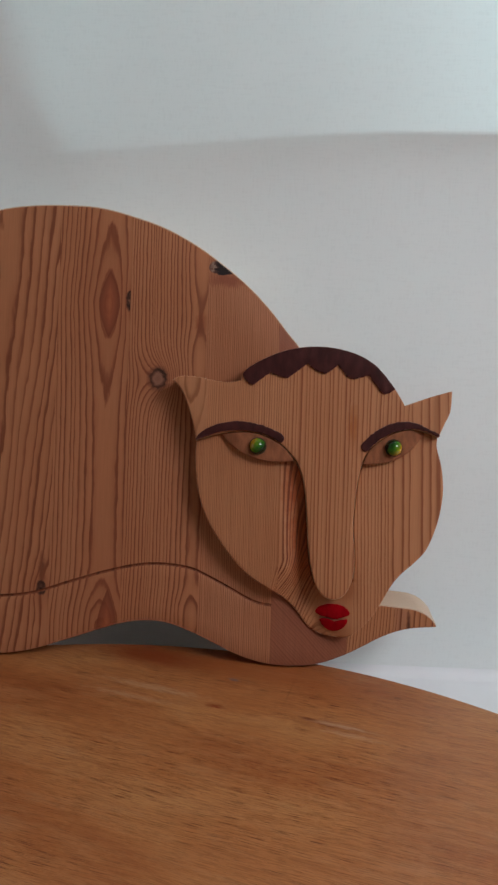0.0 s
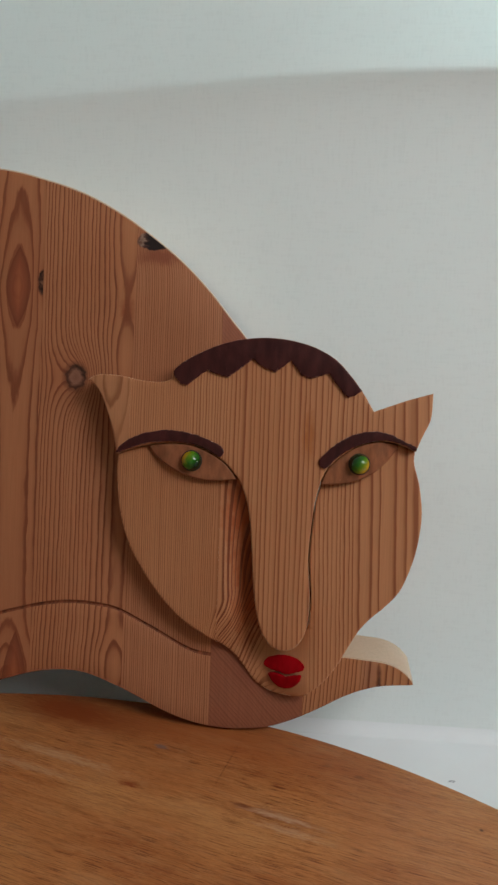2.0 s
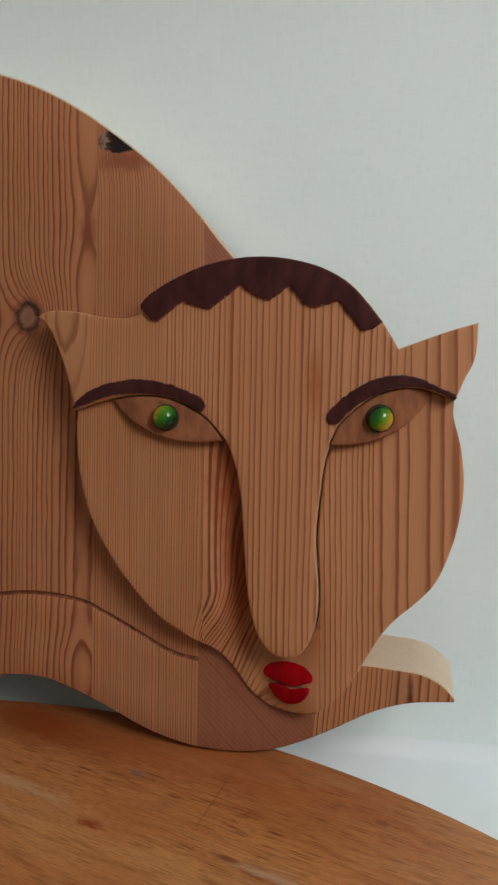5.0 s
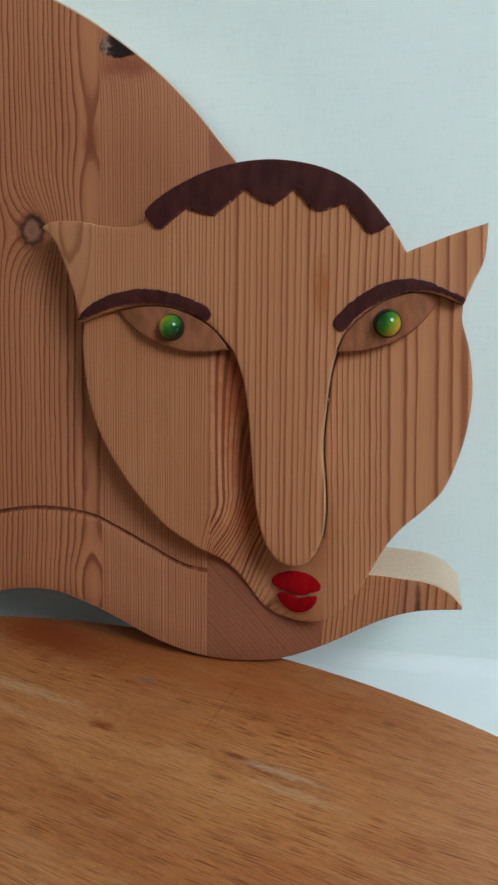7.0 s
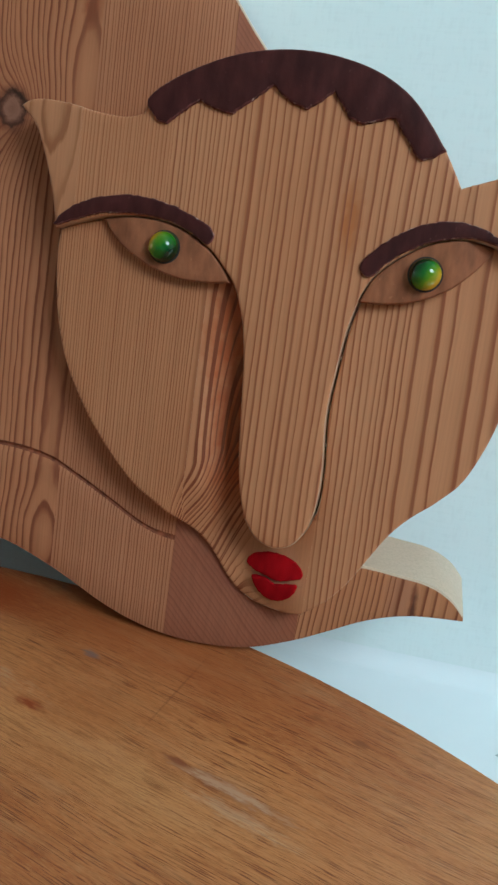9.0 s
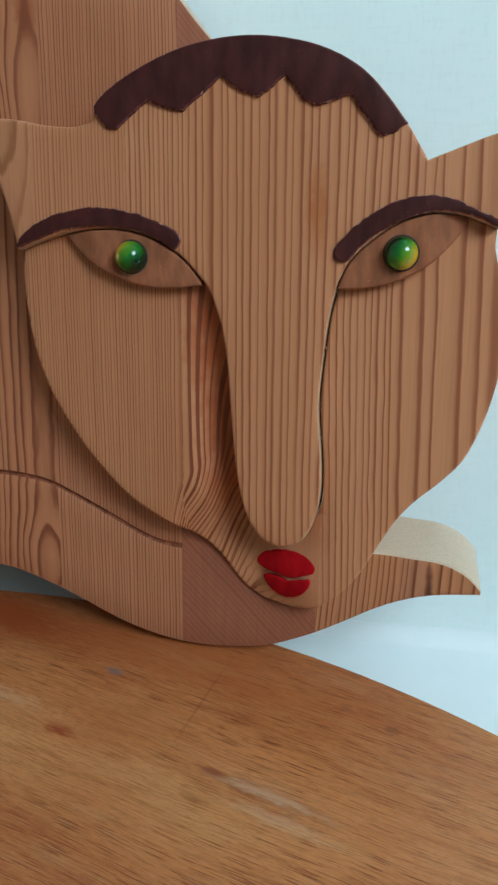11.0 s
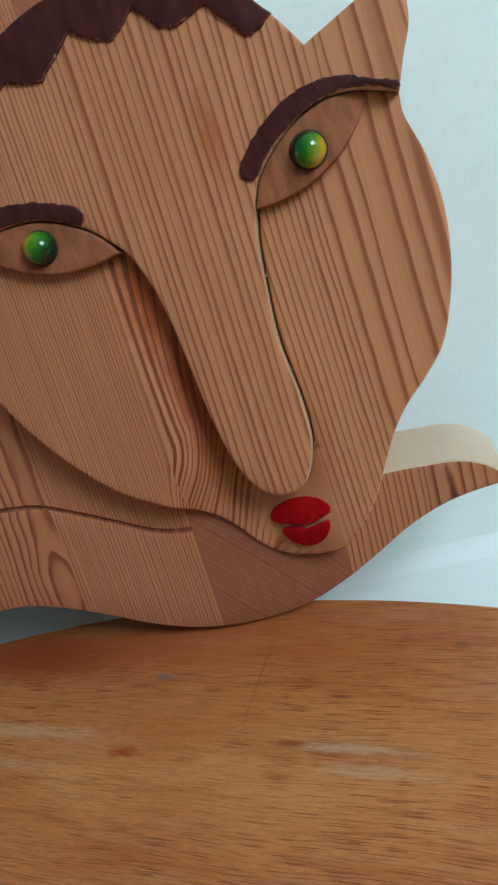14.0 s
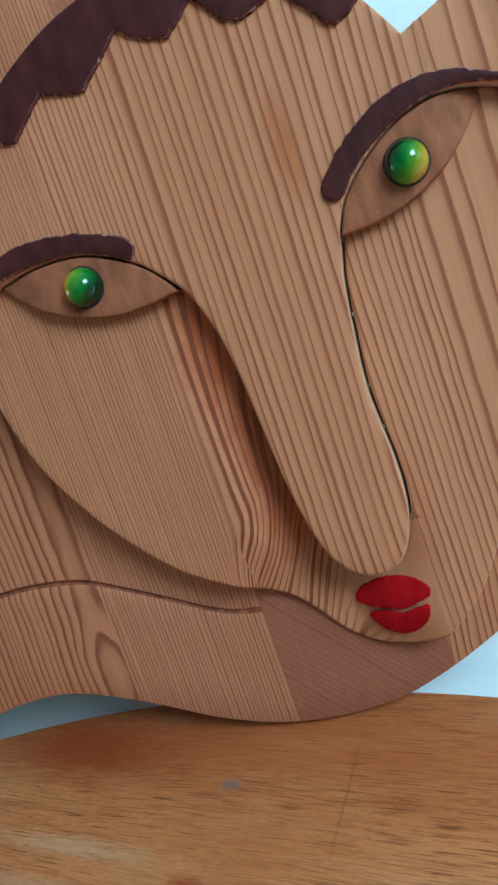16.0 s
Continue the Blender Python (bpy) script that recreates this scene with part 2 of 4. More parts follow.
M_BODY_KNOT = pine("pine_body_knot", None, 0.0042, 0.010, RUDDY, RUDDY_LATE, contrast=1.25, patchy=1.6, split=(0.0125, 0.0030), stains_and_shade=((0.0395, 0.3385, 0.0075, 0.014, (0.26, 0.062, 0.024), 0.9),),
                   phase=0.45, heart=(0.0395, 0.0120, ((0.300, 0.030, 0.0105, 2.0), (0.425, 0.062, 0.0105, 2.0), (0.045, 0.022, 0.0095, 2.0))),
                   knots=((-0.002, 0.2840, 0.0080, 1.15, 0.0060, "round"),))
M_BODY_FINE = pine("pine_body_fine", None, 0.0018, 0.009, (0.478, 0.192, 0.097), (0.23, 0.070, 0.030), contrast=1.15, stains_and_shade=((0.066, 0.385, 0.026, 0.009, (0.22, 0.055, 0.030), 0.85),),
                   knots=((0.060, 0.3975, 0.0140, 0.52, 0.004, "broken"),))
M_BODY_PLAIN = pine("pine_body_plain", (0.10, 0.012), 0.0034, 0.016, (0.32, 0.110, 0.060), (0.17, 0.046, 0.022), contrast=0.48, slant=0.9, stains_and_shade=((0.160, 0.050, 0.034, 0.020, (0.27, 0.086, 0.050), 0.9),))
M_PAW = pine("pine_paw", None, 0.0030, 0.006, EARLY, (0.17, 0.045, 0.018), contrast=1.05, slant=-0.06, patchy=0.9, split=(0.640, 0.0062), stains_and_shade=((0.2475, 0.052, 0.010, 0.030, (0.40, 0.165, 0.090), 0.8), (0.2545, 0.048, 0.0026, 0.016, (0.08, 0.022, 0.013), 0.95)))
M_EAR_LEFT = pine("pine_ear_left", None, 0.0060, 0.012, (0.500, 0.215, 0.105), (0.29, 0.105, 0.045), contrast=1.2, heart=(0.036, 0.014, ((0.290, 0.034, 0.014, 2.0),)))
M_CROWN = pine("pine_crown", None, 0.0024, 0.008, FAIR, LATE, contrast=1.15, split=(0.530, 0.0040), patchy=1.1, stains_and_shade=((0.1923, 0.2411, 0.007, 0.024, (0.42, 0.125, 0.034), 0.85),))
M_CROWN_LEFT = pine("pine_crown_left", None, 0.0019, 0.007, EARLY, LATE, contrast=0.9)
M_RIGHT_BOLD = pine("pine_right_bold", None, 0.0032, 0.011, FAIR, LATE, contrast=1.15, split=(0.636, 0.0085), patchy=0.8, slant=0.02, stains_and_shade=(MUZZLE,))
# its first two tints paint the shade and warm bounce beside the nose
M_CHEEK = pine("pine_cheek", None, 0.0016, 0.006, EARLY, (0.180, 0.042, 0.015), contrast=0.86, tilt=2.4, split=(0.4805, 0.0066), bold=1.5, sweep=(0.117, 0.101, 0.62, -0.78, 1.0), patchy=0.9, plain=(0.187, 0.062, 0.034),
               # the last tint darkens the line between the lips
               stains_and_shade=((0.1400, 0.182, 0.017, 0.050, (0.40, 0.084, 0.022), 0.95), (0.1485, 0.125, 0.019, 0.060, (0.40, 0.084, 0.022), 0.95), MUZZLE, (0.179, 0.0530, 0.016, 0.0016, (0.13, 0.055, 0.040), 0.85)))
M_EDGE = pine("sawn_pale_edge", (0.1, 0.3), 0.0060, 0.03, (0.66, 0.515, 0.395), (0.54, 0.40, 0.29), contrast=0.2)
# brown sawn wood, lightened to paint the highlight along forehead and nose rims
M_SIDE = pine("sawn_brown_lit_edge", (0.1, 0.3), 0.0060, 0.03, (0.54, 0.330, 0.210), (0.42, 0.23, 0.13), contrast=0.4)
M_EYE = painted("sanded_brown_wood", (0.265, 0.092, 0.043), (0.35, 0.135, 0.068), 0.7, 0.8, 210.0, 0.12, 0.25)
M_HAIR = painted("dark_brown_paint", (0.052, 0.0122, 0.0108), (0.16, 0.065, 0.057), 0.55, 0.35, specular=0.14, vary=0.35)
M_CHIPPED = painted("chipped_brown_rim", (0.120, 0.040, 0.036), (0.46, 0.28, 0.23), 0.75, 1.3, 260.0, 0.05)
M_RED = painted("red_paint", (0.31, 0.0035, 0.0065), (0.22, 0.03, 0.025), 0.85, 0.25, specular=0.03, vary=0.22)


def bead_glaze(name, turn):
    g = Graph(name)
    x, y, z = g.xyz()
    t = g.math("ADD", g.math("MULTIPLY", x, 74.0 * math.cos(turn)), g.math("MULTIPLY", z, 74.0 * math.sin(turn)))
    swirl = g.noise(g.scaled(140, 140, 140), 1.0, 2.0)
    t = g.math("ADD", g.math("MULTIPLY_ADD", swirl, 0.5, 0.25), t, clamp=True)
    col = g.ramp(t, [(0.05, (0.002, 0.024, 0.006)), (0.42, (0.016, 0.135, 0.010)), (0.68, (0.100, 0.21, 0.007)), (0.92, (0.50, 0.27, 0.012))])
    g.bsdf.inputs["Subsurface Weight"].default_value = 0.0
    return g.finish(col, 0.10, coat=0.25, coat_rough=0.03, specular=0.4)


M_BEAD_LEFT, M_BEAD_RIGHT = bead_glaze("green_glass_left", 2.6), bead_glaze("green_glass_right", -0.7)
g_ = Graph("dark_gap_shade")
M_DARK = g_.finish((0.02, 0.011, 0.008), 0.8)
M_DIRT = painted("grey_dirt", (0.52, 0.55, 0.58), (0.62, 0.64, 0.66), 0.8, 0.5, 300.0)
# darker brown for the faces of the carved leg line
M_GROOVE = painted("dark_brown_groove", (0.20, 0.056, 0.025), (0.33, 0.12, 0.055), 0.7, 0.6, 300.0)


def oak_top():
    g = Graph("oak_veneer")
    x, y, z = g.xyz()
    c, s = math.cos(radians(-15.5)), math.sin(radians(-15.5))
    along = g.math("ADD", g.math("MULTIPLY", x, c), g.math("MULTIPLY", y, s))
    across = g.math("SUBTRACT", g.math("MULTIPLY", y, c), g.math("MULTIPLY", x, s))
    sway = g.noise(g.vec(g.math("MULTIPLY", along, 5.0), g.math("MULTIPLY", across, 9.0), 0.0), 1.0, 2.0)
    p = g.vec(along, g.math("MULTIPLY_ADD", g.math("SUBTRACT", sway, 0.5), 0.012, across), 0.0)

    def stretched(sx, sy, detail, rough=0.5):
        n = g.node("ShaderNodeMapping")
        g.put(n.inputs["Vector"], p)
        n.inputs["Scale"].default_value = (sx, sy, 1)
        return g.noise(n.outputs[0], 1.0, detail, None, rough)

    tone = stretched(3.5, 9, 4.0)
    streak = stretched(13, 150, 4.0, 0.65)
    thin = stretched(38, 900, 3.0, 0.6)
    pores = stretched(46, 1800, 1.0, 0.5)
    speck = stretched(210, 1900, 2.0, 0.6)
    zone = stretched(5, 16, 3.0, 0.6)
    worn = stretched(14, 70, 5.0, 0.68)
    col = g.ramp(tone, [(0.34, (0.370, 0.105, 0.030)), (0.50, (0.485, 0.174, 0.055)), (0.65, (0.560, 0.246, 0.089))])
    col = g.mix(g.ramp(streak, [(0.48, 0.0), (0.68, 0.42)]), col, (0.47, 0.205, 0.082))
    col = g.mix(g.ramp(streak, [(0.32, 0.45), (0.50, 0.0)]), col, (0.29, 0.077, 0.021))
    col = g.mix(g.ramp(thin, [(0.34, 0.50), (0.50, 0.0)]), col, (0.21, 0.057, 0.018))
    col = g.mix(g.ramp(speck, [(0.30, 0.55), (0.46, 0.0)]), col, (0.24, 0.066, 0.020))
    col = g.mix(g.ramp(speck, [(0.56, 0.0), (0.72, 0.40)]), col, (0.56, 0.27, 0.11))
    dark = g.math("MULTIPLY", g.ramp(pores, [(0.57, 0.0), (0.640, 0.92)]), g.ramp(zone, [(0.32, 0.35), (0.56, 0.95)]))
    col = g.mix(dark, col, (0.155, 0.036, 0.010))
    col = g.mix(g.ramp(worn, [(0.53, 0.0), (0.70, 0.30)]), col, (0.54, 0.27, 0.125))
    # the tones that stand out on the top: two broad red-brown zones by the figure, pale scrapes, grey and red spots, a
    # short crack
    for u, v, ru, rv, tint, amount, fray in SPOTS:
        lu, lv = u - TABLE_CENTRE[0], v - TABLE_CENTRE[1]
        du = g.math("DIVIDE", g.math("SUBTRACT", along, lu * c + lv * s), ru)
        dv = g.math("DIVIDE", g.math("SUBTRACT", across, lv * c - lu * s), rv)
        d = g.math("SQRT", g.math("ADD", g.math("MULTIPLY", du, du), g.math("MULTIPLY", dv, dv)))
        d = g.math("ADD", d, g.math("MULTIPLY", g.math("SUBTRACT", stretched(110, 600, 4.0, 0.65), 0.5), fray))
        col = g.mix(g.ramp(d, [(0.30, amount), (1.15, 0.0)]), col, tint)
    rough = g.math("MULTIPLY_ADD", streak, 0.22, 0.26)
    h = g.math("SUBTRACT", g.math("MULTIPLY", streak, 0.4), pores)
    return g.finish(col, rough, h, 0.25, 0.0005, coat=0.06, specular=0.38)


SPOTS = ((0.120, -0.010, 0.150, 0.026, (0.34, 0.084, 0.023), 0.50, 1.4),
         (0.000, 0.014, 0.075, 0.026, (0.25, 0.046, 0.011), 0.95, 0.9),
         (0.0855, -0.0236, 0.0075, 0.0030, (0.19, 0.115, 0.105), 0.85, 1.8),
         (0.070, -0.067, 0.010, 0.0036, (0.26, 0.046, 0.012), 0.95, 1.8),
         (0.178, -0.088, 0.046, 0.0056, (0.24, 0.060, 0.018), 0.85, 2.0),
         (0.182, -0.0885, 0.036, 0.0036, (0.56, 0.33, 0.20), 0.65, 2.6),
         (0.188, -0.101, 0.030, 0.0044, (0.54, 0.31, 0.18), 0.50, 3.0),
         (0.155, -0.080, 0.009, 0.0024, (0.20, 0.046, 0.014), 0.8, 1.8),
         (0.010, -0.042, 0.060, 0.0060, (0.55, 0.33, 0.19), 0.42, 3.4),
         (-0.010, -0.056, 0.050, 0.0045, (0.55, 0.33, 0.19), 0.38, 3.4),
         (0.139, -0.038, 0.0009, 0.040, (0.19, 0.056, 0.019), 0.46, 2.8),
         (0.239, -0.043, 0.006, 0.003, (0.19, 0.06, 0.02), 0.7, 2.6),
         (0.215, -0.032, 0.005, 0.003, (0.20, 0.07, 0.025), 0.5, 2.6),
         (0.320, -0.0864, 0.0022, 0.0016, (0.10, 0.030, 0.012), 0.95, 0.6))
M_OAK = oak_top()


def wallpaper():
    g = Graph("white_woven_wallpaper")
    a = g.noise(g.scaled(520, 520, 60), 1.0, 2.0)
    b = g.noise(g.scaled(60, 60, 520), 1.0, 2.0)
    weave = g.math("MULTIPLY", g.math("ADD", a, b), 0.5)
    cloud = g.noise(g.scaled(5, 5, 5), 1.0, 3.0)
    col = g.mix(g.ramp(cloud, [(0.3, 0.0), (0.7, 1.0)]), (0.785, 0.845, 0.840), (0.825, 0.885, 0.880))
    col = g.mix(g.ramp(weave, [(0.36, 0.14), (0.50, 0.0)]), col, (0.62, 0.67, 0.665))
    return g.finish(col, 0.85, weave, 0.12, 0.0006, specular=0.2)


def white_paint(name, colour, scale=30.0):
    g = Graph(name)
    n1 = g.noise(g.scaled(scale, scale, scale), 1.0, 4.0)
    n2 = g.noise(g.scaled(scale * 14, scale * 14, scale * 14), 1.0, 2.0)
    col = g.mix(g.math("MULTIPLY", n1, 0.5), colour, tuple(c * 0.86 for c in colour))
    return g.finish(col, 0.5, n2, 0.1, 0.0005)


M_WALL = wallpaper()
M_SILL = white_paint("white_painted_board", (0.82, 0.86, 0.88))
M_PLASTER = white_paint("plaster", (0.62, 0.60, 0.56), 6.0)
M_FLOOR = white_paint("floor_boards", (0.36, 0.24, 0.15), 4.0)


# ---- mesh helpers ----
def part(name, bm, material, parent=None, label=""):
    mesh = bpy.data.meshes.new(name)
    bm.normal_update()
    bm.to_mesh(mesh)
    bm.free()
    for m in material if isinstance(material, tuple) else (material,):
        mesh.materials.append(m)
    ob = new(name, mesh)
    if parent is not None:
        ob.parent = parent
    return tagged(ob, label)


def smooth(ob, degrees=40):
    for p in ob.data.polygons:
        p.use_smooth = True
    ob.data.set_sharp_from_angle(angle=radians(degrees))
    return ob


def spline(points, step=0.0022, closed=False):
    """A Catmull-Rom curve through the points, sampled about every step metres."""
    pts = [np.array(p, float) for p in points]
    n = len(pts)
    out = []
    for i in range(n if closed else n - 1):
        p1, p2 = pts[i], pts[(i + 1) % n]
        p0 = pts[i - 1] if closed or i else 2 * p1 - p2
        p3 = pts[(i + 2) % n] if closed or i + 2 < n else 2 * p2 - p1
        k = max(1, int(np.linalg.norm(p2 - p1) / step))
        for j in range(k):
            t = j / k
            out.append(0.5 * (2 * p1 + (p2 - p0) * t + (2 * p0 - 5 * p1 + 4 * p2 - p3) * t * t + (3 * p1 - p0 - 3 * p2 + p3) * t ** 3))
    if not closed:
        out.append(pts[-1])
    return [tuple(p) for p in out]


def height_at(curve):
    """A curve given left to right, as a function of u."""
    xs, ys = zip(*curve)
    return lambda u: float(np.interp(u, xs, ys))


def step_(a, b, x):
    t = min(1.0, max(0.0, (x - a) / (b - a)))
    return t * t * (3 - 2 * t)


def clip(poly, side, limit):
    """The part of a polygon with u >= limit (side 1) or u <= limit (side -1)."""
    out = []
    for (ax, ay), (bx, by) in zip(poly, poly[1:] + poly[:1]):
        ina, inb = side * (ax - limit) >= 0, side * (bx - limit) >= 0
        if ina:
            out.append((ax, ay))
        if ina != inb:
            t = (limit - ax) / (bx - ax)
            out.append((limit, ay + t * (by - ay)))
    return out


def inside(poly, pts):
    p, q = np.array(poly), np.roll(np.array(poly), -1, 0)
    x, y = pts[:, :1], pts[:, 1:]
    cross = ((p[:, 1] > y) != (q[:, 1] > y)) & (x < (q[:, 0] - p[:, 0]) * (y - p[:, 1]) / (q[:, 1] - p[:, 1] + 1e-15) + p[:, 0])
    return cross.sum(1) % 2 == 1


def tidy(poly, gap=0.0004):
    out = []
    for p in poly:
        if not out or math.dist(p, out[-1]) > gap:
            out.append(p)
    if math.dist(out[0], out[-1]) < gap:
        out.pop()
    area = sum(a[0] * b[1] - b[0] * a[1] for a, b in zip(out, out[1:] + out[:1]))
    return out if area > 0 else out[::-1]


def slab(poly, back, front, edge=0.0012, step=0.006, cuts=(), near=1e-5):
    """A board with the outline poly in the plane (u, v), from depth back to front (a number or a function of u, v),
    with edges eased by a small radius, but not along the glued joints at u = cuts."""
    poly = tidy(poly, 0.00012)
    top = front if callable(front) else (lambda u, v: front)
    dense = []
    for (au, av), (bu, bv) in zip(poly, poly[1:] + poly[:1]):
        k = max(1, int(math.dist((au, av), (bu, bv)) / 0.003))
        dense += [(au + (bu - au) * j / k, av + (bv - av) * j / k) for j in range(k)]
    poly = dense
    n = len(poly)
    P = np.array(poly)
    d = np.roll(P, -1, 0) - np.roll(P, 1, 0)
    normal = np.stack([-d[:, 1], d[:, 0]], 1) / (np.linalg.norm(d, axis=1)[:, None] + 1e-12)
    joint = np.array([any(c and abs(u - c) < near for c in cuts) for u, v in poly])
    ease = np.where(joint, 0.0, edge)
    rings = []
    for inset, drop in ((0.0, 1.0), (0.12, 0.5), (0.45, 0.13), (1.0, 0.0)):
        ring = P + normal * (ease * inset)[:, None]
        rings.append([(u, v, top(u, v) - e * drop) for (u, v), e in zip(ring, ease)])
    inner = [(u, v) for u, v, h in rings[-1]]
    lo, hi = P.min(0), P.max(0)
    gu, gv = np.meshgrid(np.arange(lo[0], hi[0], step), np.arange(lo[1], hi[1], step))
    gu = gu + (np.arange(gu.shape[0]) % 2)[:, None] * step * 0.5
    grid = np.stack([gu.ravel(), gv.ravel()], 1)
    grid = grid[inside(inner, grid)]
    if len(grid):
        gap = np.sqrt(((grid[:, None] - np.array(inner)[None]) ** 2).sum(2)).min(1)
        grid = grid[gap > step * 0.45]
    flat = [Vector(p) for p in inner] + [Vector(p) for p in grid]
    made = mathutils.geometry.delaunay_2d_cdt(flat, [(i, (i + 1) % n) for i in range(n)], [], 1, 1e-7)
    bm = bmesh.new()
    face_verts = [bm.verts.new((p.x, -top(p.x, p.y), p.y)) for p in made[0]]
    for f in made[2]:
        bm.faces.new([face_verts[i] for i in f][::1])
    where = {}
    for i, src in enumerate(made[3]):
        for s in src:
            where[s] = face_verts[i]
    loops = [[bm.verts.new((u, -h, v)) if ease[i] else where[i] for i, (u, v, h) in enumerate(ring)] for ring in rings[:-1]]
    loops.append([where[i] for i in range(n)])
    rear = P
    loops.insert(0, [bm.verts.new((u, -back, v)) for u, v in rear])
    for a, b in zip(loops, loops[1:]):
        for i in range(n):
            j = (i + 1) % n
            quad = [a[i], a[j], b[j], b[i]]
            if len(set(quad)) >= 3:
                try:
                    bm.faces.new(list(dict.fromkeys(quad)))
                except ValueError:
                    pass
    bm.faces.new(loops[0][::-1])
    bmesh.ops.recalc_face_normals(bm, faces=bm.faces)
    return bm


def edged(bm, least=0.6):
    """Gives the sawn edges of a board, which face neither front nor back, the second material."""
    bm.normal_update()
    for f in bm.faces:
        if abs(f.normal.y) < least:
            f.material_index = 1
    return bm


def box(x0, y0, z0, x1, y1, z1, bevel=0.0):
    bm = bmesh.new()
    bmesh.ops.create_cube(bm, size=1.0)
    for v in bm.verts:
        v.co = Vector((x0 + (v.co.x + 0.5) * (x1 - x0), y0 + (v.co.y + 0.5) * (y1 - y0), z0 + (v.co.z + 0.5) * (z1 - z0)))
    if bevel:
        bmesh.ops.bevel(bm, geom=bm.edges[:], offset=bevel, segments=2, affect="EDGES", profile=0.5)
    return bm


def lathe(profile, segments=96):
    """A turned body from (radius, height) pairs, bottom to top."""
    bm = bmesh.new()
    rings = []
    for r, z in profile:
        rings.append([bm.verts.new((r * math.cos(2 * math.pi * i / segments), r * math.sin(2 * math.pi * i / segments), z)) for i in range(segments)])
    for a, b in zip(rings, rings[1:]):
        for i in range(segments):
            j = (i + 1) % segments
            bm.faces.new([a[i], a[j], b[j], b[i]])
    bm.faces.new(rings[0][::-1])
    bm.faces.new(rings[-1])
    return bm


# ---- the setting ----
TILT = math.tan(radians(WALL_LEAN))
SHADE_BULGE = 0.024                     # by which the upper wall is pushed out to shade the band below


def sloped_wall():
    """The sloping wall; its upper part is shaped a little proud to put a shadow line into it, with a soft edge that is
    arched below and slants at its west end.
    """
    edge = height_at([(-0.60, 1.232), (-0.093, 1.2415), (0.0, 1.250), (0.087, 1.257), (0.174, 1.263), (0.235, 1.265), (0.34, 1.2655), (0.60, 1.264)])
    west = height_at([(1.20, -0.100), (1.246, -0.123), (1.276, -0.138), (1.315, -0.157), (1.36, -0.172), (1.60, -0.235)])
    xs = [-1.8, -1.2, -0.7] + list(np.arange(-0.5, 0.7, 0.02)) + [0.9, 1.3, 1.8]
    zs = [SILL_Z - 0.002, 0.80, 0.95] + list(np.arange(1.05, 1.22, 0.012)) + list(np.arange(1.22, 1.29, 0.0025)) + list(np.arange(1.30, 1.70, 0.03)) + [2.0, 2.48]
    bm = bmesh.new()
    front = []
    for z in zs:
        row = []
        for x in xs:
            below, beside = max(0.0, edge(x) - z), max(0.0, west(z) - x)
            proud = SHADE_BULGE * math.exp(-math.hypot(below / 0.052, beside / 0.05)) * step_(2.2, 1.7, z) * (0.40 + 0.85 * step_(-0.15, 0.35, x))
            row.append(bm.verts.new((x, WALL_FOOT_Y + (z - SILL_Z) * TILT - proud, z)))
        front.append(row)
    for a, b in zip(front, front[1:]):
        for i in range(len(xs) - 1):
            bm.faces.new([a[i], a[i + 1], b[i + 1], b[i]])
    rear = [[bm.verts.new((x, WALL_FOOT_Y + (z - SILL_Z) * TILT + 0.12, z)) for x in (xs[0], xs[-1])] for z in (zs[0], zs[-1])]
    bm.faces.new([rear[0][1], rear[0][0], rear[1][0], rear[1][1]])
    bm.faces.new([r[0] for r in front][::-1] + [rear[0][0], rear[1][0]][::1])
    bm.faces.new([r[-1] for r in front] + [rear[1][1], rear[0][1]])
    bm.faces.new(front[0][::-1] + [rear[0][0], rear[0][1]])
    bm.faces.new(front[-1] + [rear[1][1], rear[1][0]])
    return bm


tagged(smooth(part("wall_north", sloped_wall(), M_WALL), 30), "white woven-textured wallpaper on a wall sloping back", "wall", kind="structure")
tagged(part("window_ledge", box(-1.8, -0.16, 0.0, 1.8, WALL_FOOT_Y + 0.12, SILL_Z - 0.003, 0.004), M_SILL), "white painted ledge below the wall, slightly scuffed", "ledge", kind="structure")
tagged(part("floor", box(-1.8, -2.3, -0.05, 1.8, 0.7, 0.0), M_FLOOR), "brown floor", "floor", kind="structure")


def wall_with_opening(along_x, at, a0, a1, o0, o1, z0, z1):
    """A wall 0.1 m thick with one opening for a lamp, from o0 to o1 and z0 to z1, all in one mesh."""
    bm = bmesh.new()
    for p0, p1, q0, q1 in ((a0, o0, 0, 2.48), (o1, a1, 0, 2.48), (o0, o1, 0, z0), (o0, o1, z1, 2.48)):
        piece = box(p0, at, q0, p1, at + 0.1, q1) if along_x else box(at, p0, q0, at + 0.1, p1, q1)
        mesh = bpy.data.meshes.new("piece")
        piece.to_mesh(mesh)
        piece.free()
        bm.from_mesh(mesh)
        bpy.data.meshes.remove(mesh)
    return bm


def ceiling_with_opening(x0, y0, x1, y1):
    """The unseen ceiling with an opening added above the key lamp, all in one mesh."""
    bm = bmesh.new()
    for a, b, c, d in ((-1.8, -2.3, x0, 0.7), (x1, -2.3, 1.8, 0.7), (x0, -2.3, x1, y0), (x0, y1, x1, 0.7)):
        piece = box(a, b, 2.48, c, d, 2.56)
        mesh = bpy.data.meshes.new("piece")
        piece.to_mesh(mesh)
        piece.free()
        bm.from_mesh(mesh)
        bpy.data.meshes.remove(mesh)
    return bm


